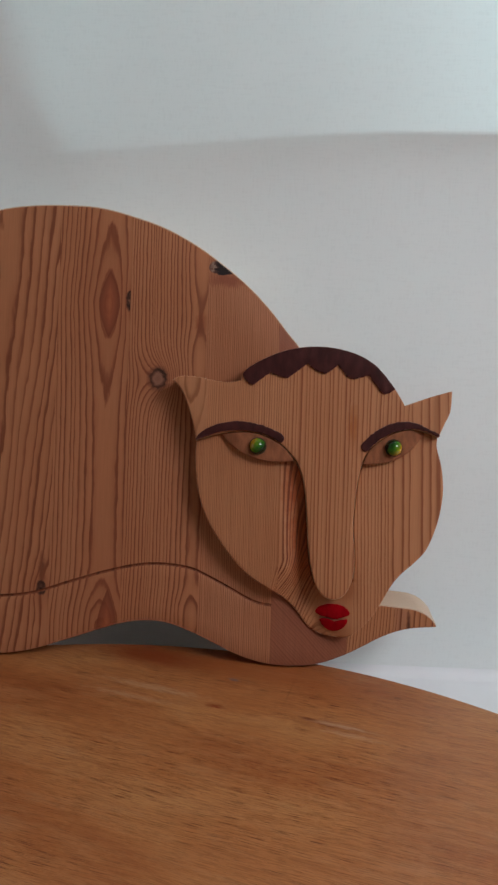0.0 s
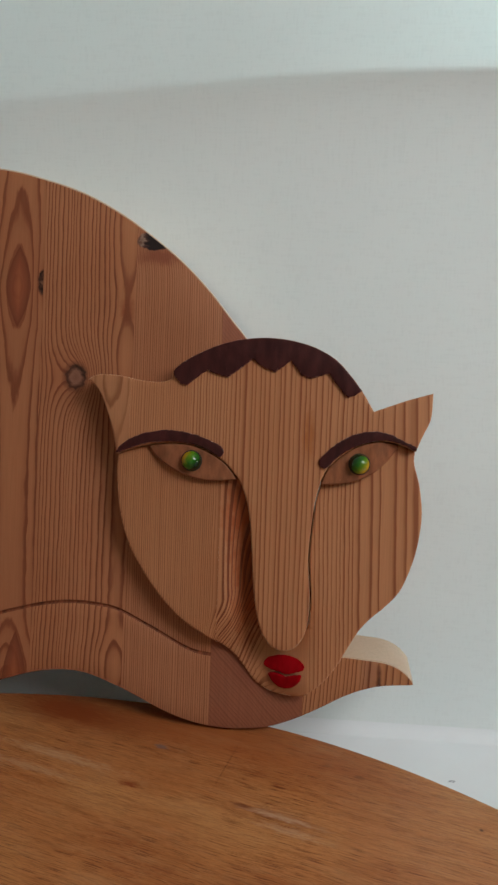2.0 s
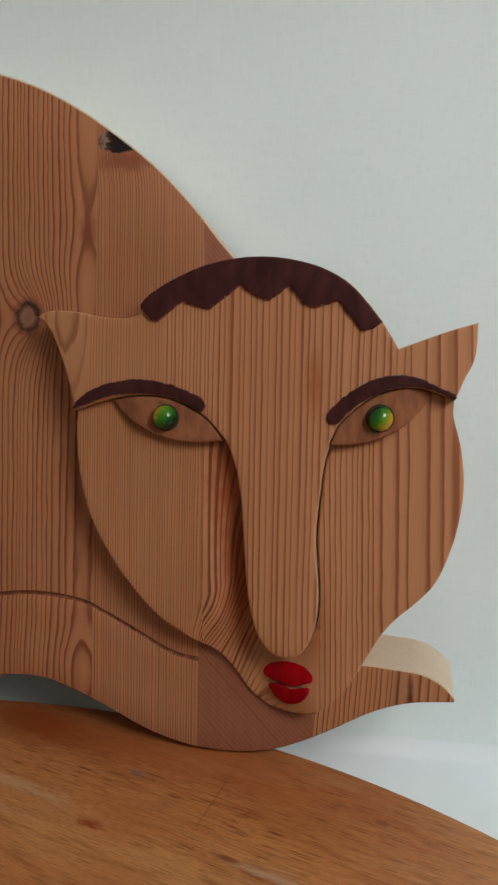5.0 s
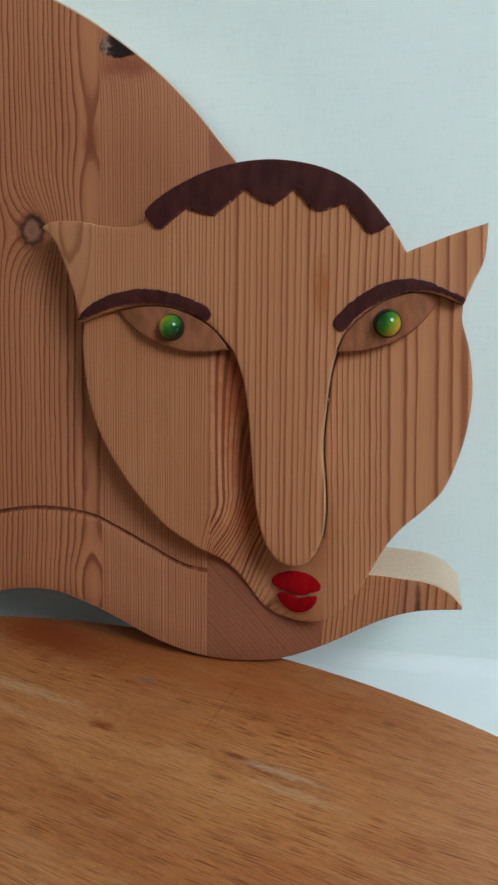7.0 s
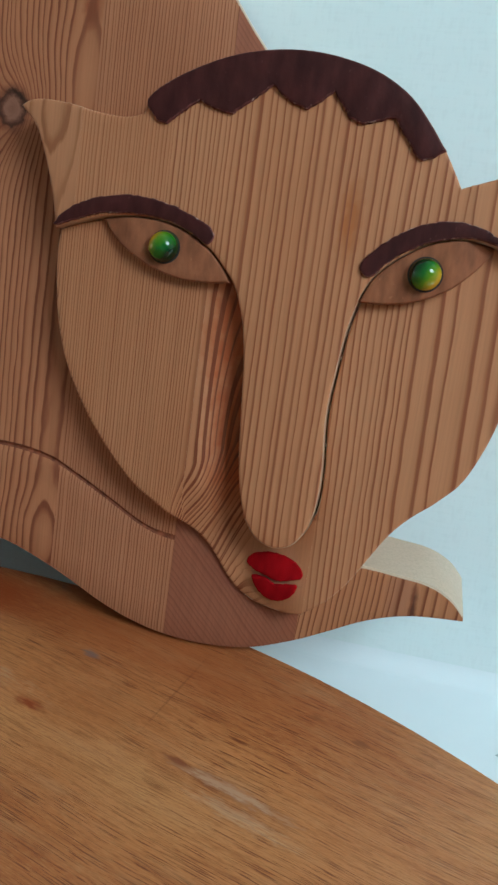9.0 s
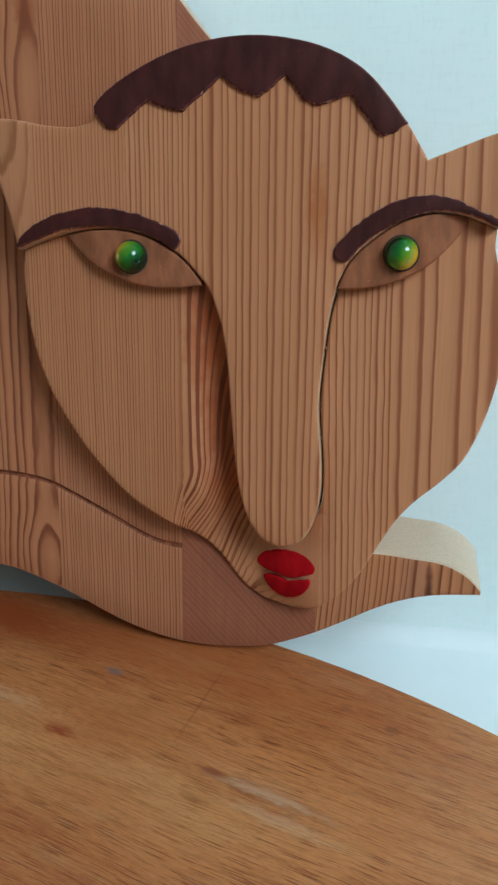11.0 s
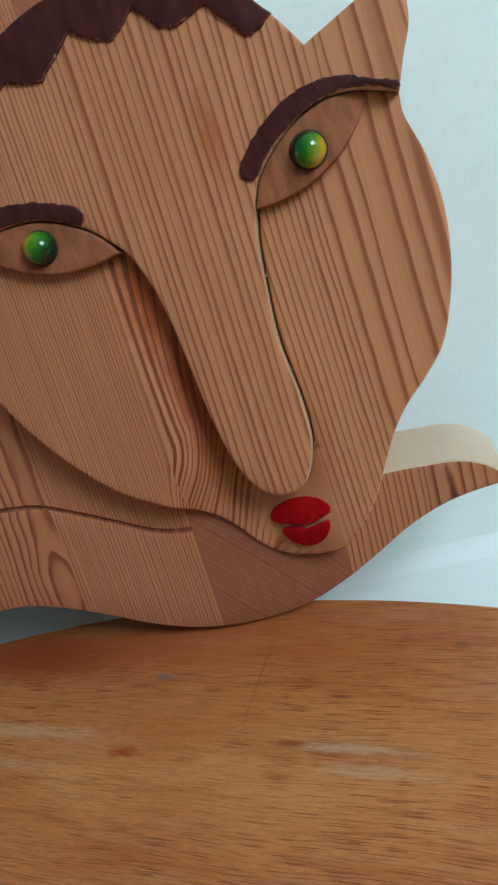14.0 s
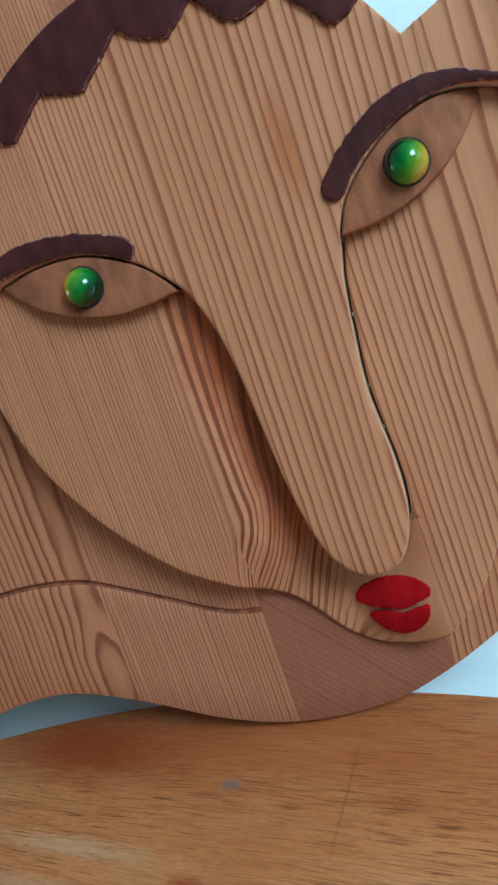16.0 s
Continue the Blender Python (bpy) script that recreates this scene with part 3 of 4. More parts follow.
# no roof window is known; the opening only goes with the added key lamp
tagged(part("ceiling", ceiling_with_opening(0.40, -1.80, 1.60, -0.70), M_PLASTER), "pale plain unseen ceiling with an opening added above the key lamp", "ceiling", kind="structure")
tagged(part("wall_south", box(-1.8, -2.4, 0.0, 1.8, -2.3, 2.48), M_PLASTER), "pale plain wall", "wall", kind="structure")
# the opening's south edge is set to cut the lit patch off at the left
tagged(part("wall_east", wall_with_opening(False, 1.8, -2.3, 0.7, -0.033, 0.30, 1.20, 1.60), M_PLASTER), "pale plain unseen wall with an opening cut to bound the lit patch", "wall", kind="structure")
# unseen wall; its low opening is there only for the fill lamp
tagged(part("wall_west", wall_with_opening(False, -1.9, -2.3, 0.7, -0.11, 0.19, 0.78, 1.20), M_PLASTER), "pale plain unseen wall with a low opening added for the fill lamp", "wall", kind="structure")
# block added out of view; its top casts the lit patch's lower edge
tagged(part("light_block", box(0.60, 0.03, SILL_Z, 0.66, 0.30, 1.283, 0.003), M_SILL), "unseen white block added to keep the patch lamp off the lower wall", "partition", kind="structure")



def shade_cove():
    """A hollow cove added between ledge and wall, so that the shade there falls off softly."""
    z0, size = SILL_Z - 0.003, 0.010
    foot = Vector((WALL_FOOT_Y + (z0 - SILL_Z) * TILT, z0))
    a, b = foot + Vector((-size, -0.0003)), foot + Vector((size * TILT + 0.0003, size))
    bm = bmesh.new()
    curve = [(1 - t) ** 2 * a + 2 * t * (1 - t) * (foot + Vector((-0.0015, 0.0015))) + t * t * b for t in (0, 0.15, 0.3, 0.45, 0.6, 0.75, 0.9, 1)]
    rows = [[bm.verts.new((x, p.x, p.y)) for p in curve + [foot + Vector((0.006, -0.002))]] for x in (-1.795, 1.795)]
    n = len(rows[0])
    for i in range(n):
        bm.faces.new([rows[0][i], rows[0][(i + 1) % n], rows[1][(i + 1) % n], rows[1][i]])
    bm.faces.new(rows[0])
    bm.faces.new(rows[1][::-1])
    bmesh.ops.recalc_face_normals(bm, faces=bm.faces)
    return bm


tagged(smooth(part("trim", shade_cove(), M_SILL), 50), "white cove added to soften the shade line along the foot of the wall", "trim", kind="structure")

# ---- the round table ----
table = new("round_table")
table.location = (*TABLE_CENTRE, 0.0)
tagged(table, "round oak table with a worn warm brown top", "table")
R = TABLE_RADIUS
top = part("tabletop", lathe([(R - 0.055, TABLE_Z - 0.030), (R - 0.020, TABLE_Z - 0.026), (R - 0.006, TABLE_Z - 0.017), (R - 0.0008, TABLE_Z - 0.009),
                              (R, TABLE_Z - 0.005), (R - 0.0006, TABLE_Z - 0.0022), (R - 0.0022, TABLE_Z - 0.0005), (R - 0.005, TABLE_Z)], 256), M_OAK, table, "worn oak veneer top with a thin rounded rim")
smooth(top, 30)
smooth(part("pedestal", lathe([(0.05, 0.04), (0.055, 0.10), (0.042, 0.30), (0.040, 0.55), (0.060, 0.68), (0.16, TABLE_Z - 0.031)], 48), M_OAK, table))
smooth(part("foot", lathe([(0.30, 0.0), (0.30, 0.02), (0.12, 0.045), (0.05, 0.06)], 64), M_OAK, table))

# ---- the leaning figure, built of glued and fitted boards in its own plane ----
figure = new("wooden_cutout")
figure.matrix_world = pose(0, 0, TABLE_Z, -LEAN, 0, 0)
tagged(figure, "layered pine cut-out of a crouching cat-like animal leaning on the wall", "wooden ornament")

TOP = spline([(-0.372, 0.10), (-0.366, 0.18), (-0.345, 0.27), (-0.31, 0.345), (-0.26, 0.405), (-0.215, 0.438), (-0.169, 0.452), (-0.135, 0.457), (-0.100, 0.458),
              (-0.066, 0.456), (-0.031, 0.4475), (0.002, 0.436), (0.033, 0.419), (0.064, 0.397), (0.088, 0.377), (0.110, 0.354), (0.127, 0.333), (0.138, 0.320),
              (0.160, 0.290), (0.180, 0.250), (0.195, 0.200), (0.204, 0.140), (0.210, 0.090), (0.2135, 0.0668)], 0.004)
PAW_TOP = spline([(0.2135, 0.0668), (0.230, 0.0668), (0.246, 0.0655), (0.257, 0.0645), (0.266, 0.062), (0.274, 0.0575), (0.2793, 0.0522), (0.2812, 0.0498)], 0.0016)
BOTTOM = spline([(-0.372, 0.095), (-0.34, 0.055), (-0.29, 0.022), (-0.23, 0.007), (-0.19, 0.003), (-0.152, 0.003), (-0.118, 0.009), (-0.084, 0.020), (-0.050, 0.032),
                 (-0.028, 0.0385), (-0.006, 0.0415), (0.015, 0.0400), (0.041, 0.0315), (0.060, 0.0235), (0.080, 0.0145), (0.101, 0.0075), (0.122, 0.0038),
                 (0.145, 0.0035), (0.168, 0.0068), (0.190, 0.0150), (0.209, 0.0245), (0.226, 0.0335), (0.242, 0.0400), (0.258, 0.0440), (0.2812, 0.0462)], 0.003)
GROOVE = spline([(-0.20, 0.060), (-0.154, 0.061), (-0.120, 0.0655), (-0.086, 0.077), (-0.052, 0.088), (-0.018, 0.0965), (0.010, 0.0985), (0.038, 0.0950), (0.057, 0.0870),
                 (0.078, 0.0765), (0.095, 0.0675), (0.107, 0.0632), (0.1185, 0.0618)], 0.003)
TOP = [(u, v + 0.0008 * step_(0.0, 0.06, u)) for u, v in TOP[:-1]] + TOP[-1:]
BOTTOM = [(u, v - 0.0008 * step_(0.02, 0.09, u) * step_(0.24, 0.20, u)) for u, v in BOTTOM]
top_at, bottom_at, groove_at = height_at(TOP + PAW_TOP[1:]), height_at(BOTTOM), height_at(GROOVE)


def stave(u0, u1):
    """One glued stave of the body: the strip from u0 to u1 between the outline's lower and upper edge, with the carved leg line."""
    fine = 0.0016 if u0 > 0.19 else 0.003
    us = np.linspace(u0, u1, max(4, int((u1 - u0) / fine)))
    e = 0.0017
    rise = THICK * math.tan(radians(LEAN))
    bm, cols = bmesh.new(), []
    for u in us:
        lo, hi = bottom_at(u), top_at(u)
        if hi - lo < 0.002:
            hi = lo + 0.002
        g = min(max(groove_at(u), lo + 0.006), hi - 0.006)
        carved = 1.0 if -0.20 <= u <= 0.1186 else 0.0
        carved *= min(1.0, max(0.0, (0.122 - u) / 0.02))
        lift = 0.0085 if u > 0.2135 else 0.0
        rows = [(lo + min(rise, 0.6 * (hi - lo)), -THICK), (lo + 0.0002, -e), (lo + 0.25 * e, -0.3 * e), (lo + e, 0.0)]
        under = max(lo + e, min(g - 0.0052, (lo + hi) / 2))
        for k in (0.3, 0.6, 0.85):
            rows.append((lo + e + (under - lo - e) * k, 0.0))
        if g - lo > 0.008 and hi - g > 0.01:
            rows += [(g - 0.0052, 0.0), (g - 0.0032, -0.0005 * carved), (g - 0.0014, -0.0009 * carved), (g - 0.0004, -0.0016 * carved), (g + 0.0008, -0.0013 * carved), (g + 0.0016, 0.0)]
        else:
            m = (lo + hi) / 2
            rows += [(m + 0.0001 * i, 0.0) for i in range(6)]
        base = rows[-1][0]
        for k in (0.1, 0.3, 0.55, 0.8):
            rows.append((base + (hi - e - base) * k, 0.0))
        rows += [(hi - e, 0.0), (hi - 0.25 * e, -0.3 * e), (hi - 0.0001, -e), (hi + lift, -THICK)]
        cols.append([bm.verts.new((u, -w, v)) for v, w in rows])
    for a, b in zip(cols, cols[1:]):
        for i in range(len(a) - 1):
            f = bm.faces.new([a[i], b[i], b[i + 1], a[i + 1]])
            if i in (0, 1, len(a) - 2, len(a) - 3, len(a) - 4):
                f.material_index = 1
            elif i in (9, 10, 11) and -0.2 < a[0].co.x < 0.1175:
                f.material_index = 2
        bm.faces.new([a[-1], b[-1], b[0], a[0]])
    bm.faces.new(cols[0])
    bm.faces.new(cols[-1][::-1])
    bmesh.ops.recalc_face_normals(bm, faces=bm.faces)
    return bm


body = new("body")
body.parent = figure
tagged(body, "pine body board glued of vertical staves")
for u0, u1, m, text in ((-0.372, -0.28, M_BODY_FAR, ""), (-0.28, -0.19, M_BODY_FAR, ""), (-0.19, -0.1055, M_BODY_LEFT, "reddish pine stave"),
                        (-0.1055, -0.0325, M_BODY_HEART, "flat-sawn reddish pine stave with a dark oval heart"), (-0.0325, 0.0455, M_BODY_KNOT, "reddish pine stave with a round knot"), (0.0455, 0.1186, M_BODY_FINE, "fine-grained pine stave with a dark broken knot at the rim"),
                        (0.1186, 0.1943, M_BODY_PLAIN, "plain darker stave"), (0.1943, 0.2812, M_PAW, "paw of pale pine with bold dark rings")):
    smooth(part("stave", stave(u0, u1), (m, M_EDGE, M_GROOVE), body, text), 35)

# outlines of the head's pieces
HEAD_UP = [(0.0405, 0.2225), (0.0385, 0.232), (0.0362, 0.242), (0.0305, 0.259), (0.0245, 0.272), (0.0160, 0.281)]
EAR_LEFT = [(0.0160, 0.2812), (0.0205, 0.2840), (0.028, 0.2852), (0.042, 0.2842), (0.058, 0.2812), (0.073, 0.2802), (0.0825, 0.2825)]
SKULL = [(0.0825, 0.2830), (0.0838, 0.289), (0.090, 0.2955), (0.104, 0.3040), (0.123, 0.3120), (0.142, 0.3162), (0.161, 0.3172), (0.179, 0.3150), (0.196, 0.3100), (0.211, 0.3015),
         (0.222, 0.2905), (0.232, 0.2775), (0.2415, 0.2622)]
EAR_RIGHT = [(0.2415, 0.2622), (0.253, 0.2665), (0.268, 0.2720), (0.2862, 0.2775)]
EAR_SIDE = [(0.2862, 0.2772), (0.2850, 0.258), (0.2795, 0.245), (0.2748, 0.2335)]
BROW_RIGHT = [(0.2745, 0.2325), (0.266, 0.2360), (0.256, 0.2390), (0.244, 0.2392), (0.230, 0.2350), (0.217, 0.2265), (0.2075, 0.2170), (0.2025, 0.2070)]
NOSE_RIGHT = [(0.2025, 0.2070), (0.1985, 0.190), (0.1962, 0.169), (0.1948, 0.146), (0.1970, 0.117), (0.1965, 0.099), (0.1935, 0.086), (0.1868, 0.0760), (0.1770, 0.0730), (0.1675, 0.0770), (0.1605, 0.0865)]
NOSE_LEFT = [(0.1605, 0.0865), (0.1562, 0.101), (0.1530, 0.121), (0.1510, 0.145), (0.1490, 0.168), (0.1458, 0.187), (0.1400, 0.2030), (0.1340, 0.2110), (0.1260, 0.2195)]
BROW_LEFT = [(0.1260, 0.2195), (0.1140, 0.2270), (0.099, 0.2320), (0.081, 0.2325), (0.066, 0.2305), (0.052, 0.2268), (0.0405, 0.2225)]
CROWN_OUTLINE = []
for piece in (HEAD_UP, EAR_LEFT, SKULL, EAR_RIGHT, EAR_SIDE, BROW_RIGHT, NOSE_RIGHT, NOSE_LEFT, BROW_LEFT):
    CROWN_OUTLINE += spline(piece, 0.002)

head = new("head")
head.parent = figure
tagged(head, "pine cat-like face of fitted pieces")
CUT_L, CUT_M, CUT_R = 0.0500, 0.0990, 0.2465
LAP = 0.0003                      # the glued joints lap by this much


def crown_front(u, v):
    """The forehead is level; the nose is rounded over towards its tip."""
    d = max(0.0, 0.098 - v) / 0.025
    return CROWN - 0.0022 * d * d


for lo, hi, m, text in ((None, CUT_L, M_EAR_LEFT, "pine ear piece with arched grain"), (CUT_L, CUT_M, M_CROWN_LEFT, ""),
                        (CUT_M, CUT_R, M_CROWN, "forehead and long nose in straight-grained pine"), (CUT_R, None, M_RIGHT_BOLD, "pine ear piece with bold grain")):
    poly = tidy(CROWN_OUTLINE)
    poly = clip(poly, 1, lo - LAP) if lo else poly
    poly = clip(poly, -1, hi) if hi else poly
    sunk = 0.00006 if lo else 0.0
    smooth(part("forehead_piece", edged(slab(poly, 0.0005, lambda u, v, k=sunk: crown_front(u, v) - k, 0.0016, 0.007, (lo and lo - LAP, hi), 2e-4), 0.65), (m, M_SIDE), head, text), 40)


def off(points, du, dv=0.0):
    return [(u + du, v + dv) for u, v in points]


CHEEK_OUT_LEFT = [(0.0405, 0.2222), (0.0395, 0.212), (0.0402, 0.196), (0.0440, 0.172), (0.052, 0.149), (0.065, 0.127), (0.080, 0.108), (0.096, 0.0925), (0.114, 0.0815), (0.126, 0.0735), (0.1375, 0.0648),
                  (0.1452, 0.0558), (0.1508, 0.0478), (0.1582, 0.0405), (0.1670, 0.0366), (0.1780, 0.0348), (0.1885, 0.0353), (0.1958, 0.0372)]
CHEEK_OUT_RIGHT = [(0.1980, 0.0382), (0.2095, 0.0488), (0.219, 0.0610), (0.228, 0.0770), (0.236, 0.0905), (0.245, 0.1010), (0.256, 0.1110), (0.267, 0.1240), (0.2755, 0.1450), (0.2800, 0.165),
                   (0.2815, 0.184), (0.2792, 0.205), (0.2745, 0.2225), (0.2745, 0.2322)]
SEAM = 0.1972
nose_l, nose_r = spline(NOSE_LEFT, 0.002), spline(NOSE_RIGHT, 0.002)
tip = [p for p in nose_r if p[1] < 0.0940]
flank = [p for p in nose_r if p[1] >= 0.0940]
LEFT_POLY = spline(CHEEK_OUT_LEFT, 0.002) + [(SEAM, 0.0378)] + [(SEAM, 0.0378 + 0.0562 * k / 26) for k in range(1, 27)] + tip + off(nose_l[1:], -0.0003) + spline(BROW_LEFT, 0.002)[1:]
RIGHT_POLY = spline([(SEAM - LAP, 0.0378)] + CHEEK_OUT_RIGHT[1:], 0.002) + spline(BROW_RIGHT, 0.002)[1:] + off(flank[1:], 0.0009) + [(SEAM - LAP, 0.0378 + 0.0562 * k / 26) for k in range(26, 0, -1)]
nose_edge = height_at(sorted((v, u) for u, v in NOSE_LEFT[:-2]))


def face_front(u, v):
    """Level cheeks; the left one is hollowed beside the nose and cut down towards the muzzle, on which the lips stand."""
    near = step_(0.027, 0.004, nose_edge(min(0.20, max(0.0866, v))) - u) * step_(0.172, 0.160, u)
    hollow = 0.0090 * near * step_(0.222, 0.110, v)
    along = (u - 0.119) * 0.62 - (v - 0.083) * 0.78
    drop = 0.0120 * step_(-0.010, 0.024, along) * step_(0.207, 0.170, u) * step_(0.120, 0.094, v) * step_(0.112, 0.126, u)
    lip_rise = 0.0045 * math.exp(-(((u - 0.180) / 0.016) ** 2 + ((v - 0.053) / 0.015) ** 2))
    mouth = 0.0006 * math.exp(-((v - 0.0531 - 0.10 * (u - 0.168)) / 0.0012) ** 2) * step_(0.146, 0.160, u) * step_(0.194, 0.186, u)
    return CHEEK - (hollow + drop - hollow * drop / 0.0170) + lip_rise * step_(0.0, 0.01, along) * step_(0.214, 0.188, u) - mouth


INNER = 0.1240
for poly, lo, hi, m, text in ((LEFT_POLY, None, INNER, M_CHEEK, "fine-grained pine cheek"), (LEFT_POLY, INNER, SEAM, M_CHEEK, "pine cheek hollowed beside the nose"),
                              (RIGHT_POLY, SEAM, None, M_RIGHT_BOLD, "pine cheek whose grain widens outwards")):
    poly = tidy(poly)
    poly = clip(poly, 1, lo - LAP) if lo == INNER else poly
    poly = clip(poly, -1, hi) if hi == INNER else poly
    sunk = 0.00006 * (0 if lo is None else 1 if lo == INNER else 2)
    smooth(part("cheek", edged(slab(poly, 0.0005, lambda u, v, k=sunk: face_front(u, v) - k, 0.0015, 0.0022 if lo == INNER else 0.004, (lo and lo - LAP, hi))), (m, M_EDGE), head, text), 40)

# eyes: leaf-shaped lids with glass beads
EYE_LEFT = [(0.0650, 0.2300), (0.0745, 0.2195), (0.0905, 0.2100), (0.1070, 0.2048), (0.1220, 0.2040), (0.1364, 0.2056), (0.1335, 0.2102), (0.1262, 0.2182), (0.1140, 0.2262), (0.099, 0.2312), (0.081, 0.2318)]
EYE_RIGHT = [(0.2022, 0.2045), (0.2140, 0.2048), (0.2290, 0.2080), (0.2430, 0.2150), (0.2530, 0.2240), (0.2615, 0.2350), (0.2560, 0.2384), (0.2440, 0.2386), (0.2300, 0.2344), (0.2172, 0.2260), (0.2078, 0.2166)]


def bead(radius):
    bm = bmesh.new()
    bmesh.ops.create_uvsphere(bm, u_segments=40, v_segments=24, radius=radius)
    return bm


def ring_bm(r0, r1, depth):
    """A thin solid dark ring that stands for the shaded gap round a bead's seat."""
    bm = bmesh.new()
    loops = []
    for r, w in ((r0, 0.0), (r0, depth), (r1, depth * 0.6), (r1, 0.0)):
        loops.append([bm.verts.new((r * math.cos(i * math.pi / 24), -w, r * math.sin(i * math.pi / 24))) for i in range(48)])
    for a, b in zip(loops, loops[1:] + loops[:1]):
        for i in range(48):
            j = (i + 1) % 48
            bm.faces.new([a[i], a[j], b[j], b[i]])
    bmesh.ops.recalc_face_normals(bm, faces=bm.faces)
    return bm


def lid_front(u, v):
    """The lids are thinned towards the outer corners of the eyes."""
    return CHEEK + 0.0068 * (1.0 - 0.8 * step_(0.243, 0.262, u)) * (1.0 - 0.5 * step_(0.085, 0.066, u))


for outline, cu, cv, glaze in ((EYE_LEFT, 0.1008, 0.2190, M_BEAD_LEFT), (EYE_RIGHT, 0.2316, 0.2212, M_BEAD_RIGHT)):
    pts = spline(outline[:6], 0.002) + spline(outline[5:] + outline[:1], 0.002)[1:-1]
    lid = smooth(part("eyelid", slab(pts, CHEEK - 0.001, lid_front, 0.0012, 0.004), M_EYE, head, "smooth brown leaf-shaped eye piece"), 40)
    b = smooth(part("eye_bead", bead(0.0077), glaze, lid, "glossy green and yellow glass bead"), 80)
    b.location = (cu, -(CHEEK + 0.0079), cv)
    # no real gap here: the ring's dark colour gives its shade
    r_ = part("bead_seat", ring_bm(0.0070, 0.0084, 0.0003), M_DARK, lid, "solid dark ring painting the shaded gap round the bead")
    r_.location = (cu, -(CHEEK + 0.0068), cv)

# brows and hair: thick dark paint
BROW_L = [(0.0400, 0.2235), (0.0455, 0.2310), (0.058, 0.2380), (0.075, 0.2420), (0.089, 0.2422), (0.104, 0.2395), (0.116, 0.2350), (0.1240, 0.2310), (0.1262, 0.2265), (0.1240, 0.2228), (0.1205, 0.2238), (0.111, 0.2290),
          (0.099, 0.2326), (0.084, 0.2335), (0.068, 0.2322), (0.056, 0.2290), (0.0415, 0.2232)]
BROW_R = [(0.2006, 0.2230), (0.2065, 0.2302), (0.2155, 0.2378), (0.2270, 0.2440), (0.2410, 0.2470), (0.2540, 0.2452), (0.2630, 0.2408), (0.2742, 0.2362), (0.2738, 0.2330), (0.2635, 0.2375), (0.2500, 0.2400), (0.2365, 0.2375),
          (0.2245, 0.2328), (0.2130, 0.2245), (0.2065, 0.2172), (0.2015, 0.2182)]


def ragged(points, amount, seed):
    rng = random.Random(seed)
    return [(u + rng.uniform(-amount, amount), v + rng.uniform(-amount, amount)) for u, v in points]


def straight(points, step):
    """Points along straight strokes from corner to corner."""
    made = []
    for (au, av), (bu, bv) in zip(points, points[1:]):
        k = max(1, round(math.dist((au, av), (bu, bv)) / step))
        made += [(au + (bu - au) * j / k, av + (bv - av) * j / k) for j in range(k)]
    return made + [points[-1]]


for outline, seed in ((BROW_L, 3), (BROW_R, 4)):
    smooth(part("eyebrow", edged(slab(ragged(spline(outline, 0.0016, True), 0.00028, seed), CROWN - 0.001, CROWN + 0.0017, 0.0010, 0.006), 0.88), (M_HAIR, M_CHIPPED), head, "dark brown painted eyebrow"), 40)
SCALLOP = [(0.2318, 0.2776), (0.2275, 0.2748), (0.2215, 0.2722), (0.2180, 0.2745), (0.2120, 0.2822), (0.2060, 0.2905), (0.1990, 0.2880), (0.1910, 0.2858), (0.1845, 0.2888), (0.1810, 0.2935), (0.1760, 0.2992), (0.1700, 0.2945),
           (0.1640, 0.2905), (0.1570, 0.2925), (0.1520, 0.2955), (0.1465, 0.3000), (0.1410, 0.2955), (0.1360, 0.2918), (0.1280, 0.2856), (0.1200, 0.2868), (0.1110, 0.2904), (0.1060, 0.2872), (0.1005, 0.2826), (0.0950, 0.2782),
           (0.0905, 0.2790), (0.0870, 0.2828), (0.0840, 0.2862)]
hair_top = [p for p in spline(SKULL, 0.002) if p[1] > 0.2795 and p[0] > 0.0836 and p[0] < 0.2325]
hair_poly = [(u + (0.16 - u) * 0.004, v - 0.0004) for u, v in hair_top] + ragged(straight(SCALLOP, 0.0013), 0.00036, 5)
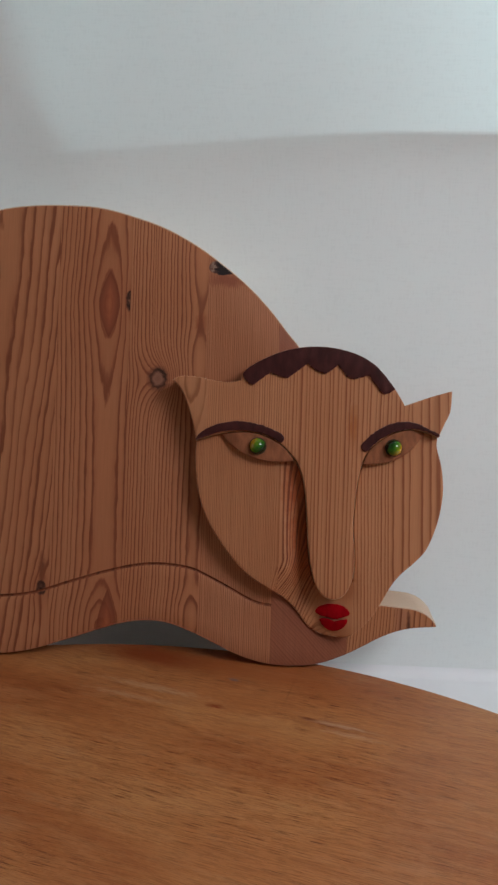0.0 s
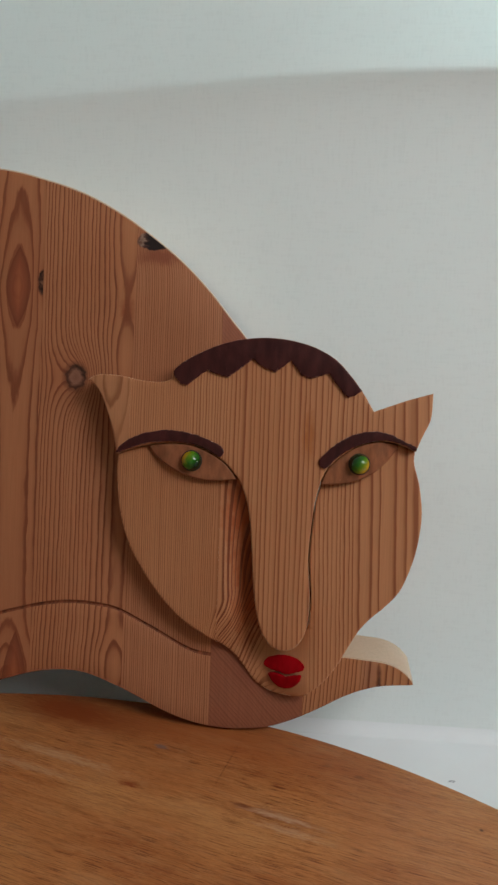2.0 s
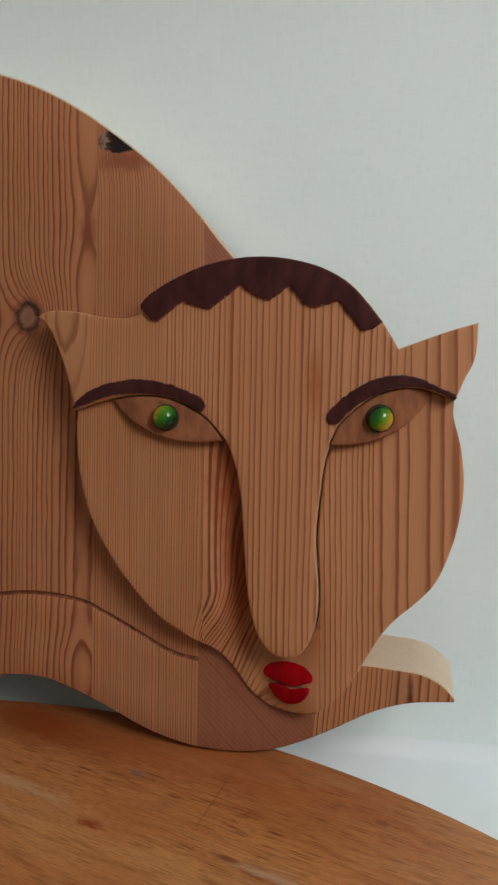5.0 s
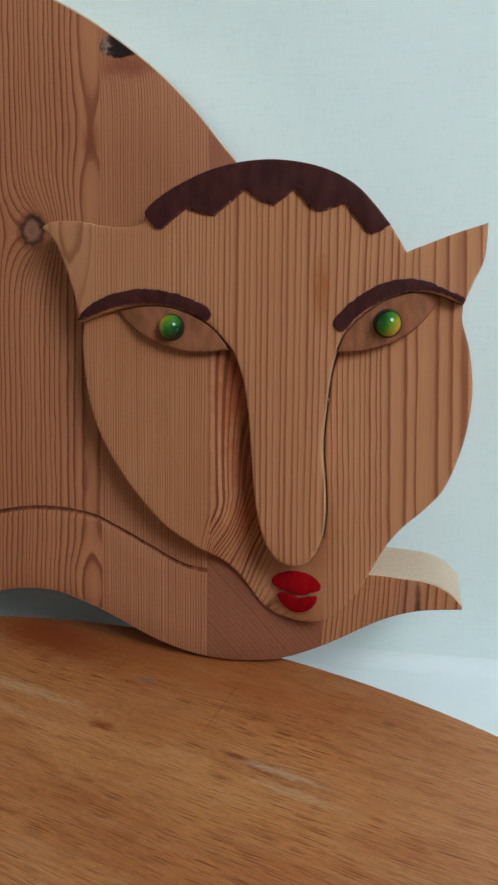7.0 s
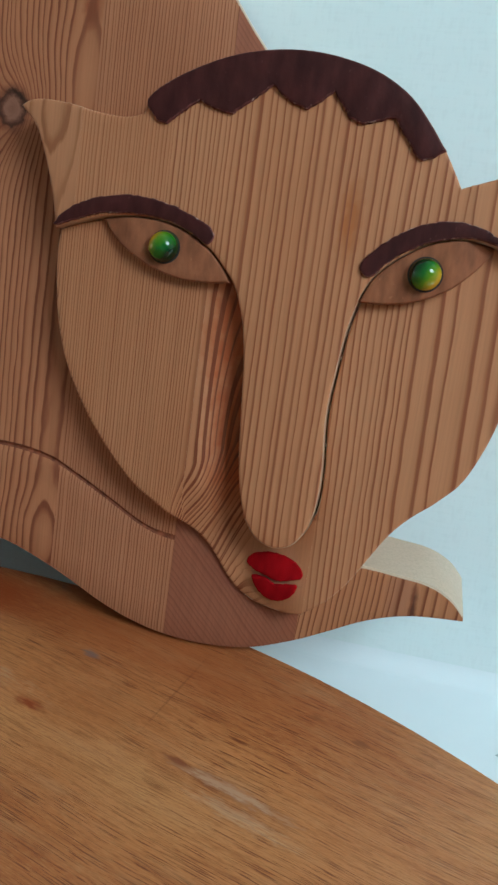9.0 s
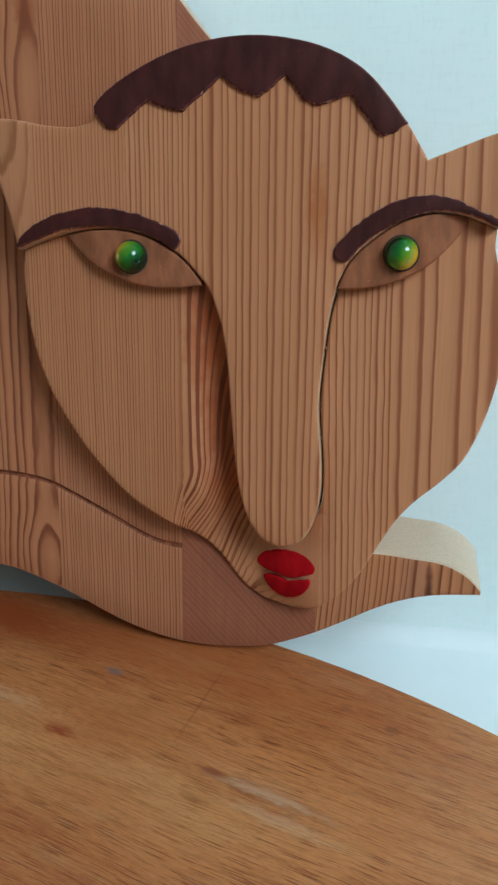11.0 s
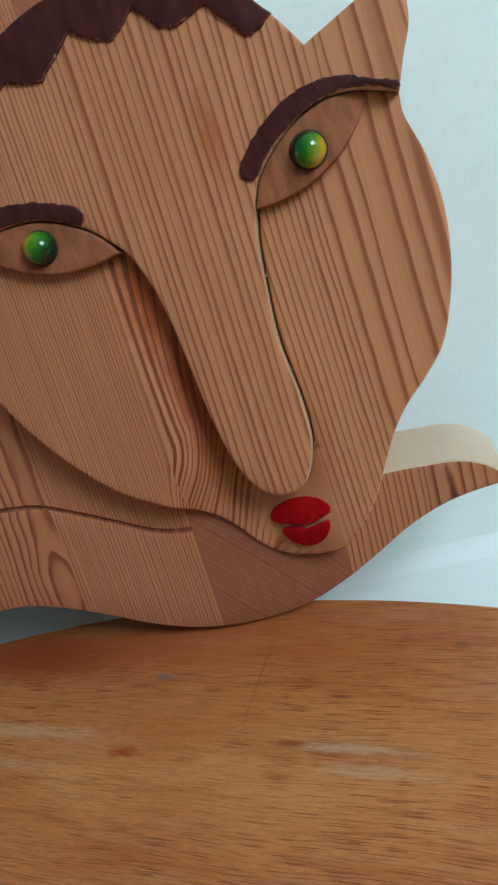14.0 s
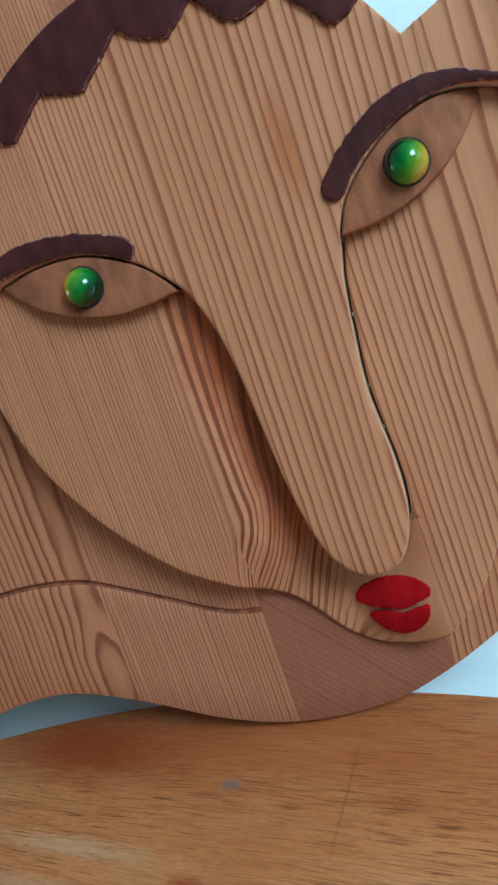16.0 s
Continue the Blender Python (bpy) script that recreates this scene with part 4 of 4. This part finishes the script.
smooth(part("hair", edged(slab(hair_poly, CROWN - 0.001, CROWN + 0.0021, 0.0012, 0.008), 0.88), (M_HAIR, M_CHIPPED), head, "dark brown painted fringe with a scalloped edge"), 40)

# lips
LIP_UP = [(0.1622, 0.0578), (0.1648, 0.0628), (0.1722, 0.0662), (0.1805, 0.0671), (0.1888, 0.0658), (0.1945, 0.0614), (0.1942, 0.0576), (0.1893, 0.0557), (0.1825, 0.0533), (0.1774, 0.0534), (0.1712, 0.0545), (0.1664, 0.0552)]
LIP_LOW = [(0.1663, 0.0512), (0.1713, 0.0526), (0.1767, 0.0521), (0.1803, 0.0509), (0.1844, 0.0521), (0.1924, 0.0534), (0.1910, 0.0478), (0.1862, 0.0432), (0.1794, 0.0410), (0.1728, 0.0430), (0.1685, 0.0468)]


def lip_front(u, v):
    return face_front(u, v) + 0.0022 - 26.0 * ((u - 0.180) ** 2) * 0.06


for outline in (LIP_UP, LIP_LOW):
    smooth(part("lip", slab(ragged(spline(outline, 0.0010, True), 0.00022, 12), 0.004, lip_front, 0.0008, 0.003), M_RED, head, "bright red painted lip"), 50)

# dried glue in the gap beside the nose
for v, size in ((0.203, 0.0004), (0.176, 0.0006), (0.148, 0.0004), (0.131, 0.0005)):
    speck = bmesh.new()
    bmesh.ops.create_icosphere(speck, subdivisions=1, radius=size)
    for w in speck.verts:
        w.co.x *= 0.7
        w.co.z *= 1.6
    u = height_at(sorted((b, a) for a, b in NOSE_RIGHT[:8]))(v)
    smooth(part("glue_speck", speck, M_EDGE, head, "pale speck of dried glue"), 60).location = (u + 0.0006, -(CHEEK + 0.0004), v)

# a flake of dirt on the ledge
rng = random.Random(9)
flake = bmesh.new()
bmesh.ops.create_icosphere(flake, subdivisions=2, radius=1.0)
for v in flake.verts:
    k = 1.0 + rng.uniform(-0.3, 0.3)
    v.co = Vector((v.co.x * 0.0030 * k, v.co.y * 0.0011 * k, max(v.co.z, -0.5) * 0.0005 * k))
speck = part("dirt_flake", flake, M_DIRT, None, "small grey flake of dirt on the white ledge")
speck.location = (0.3210, 0.0217, SILL_Z - 0.0025)
tagged(speck, "small grey flake of dirt on the white ledge", "dirt flake")
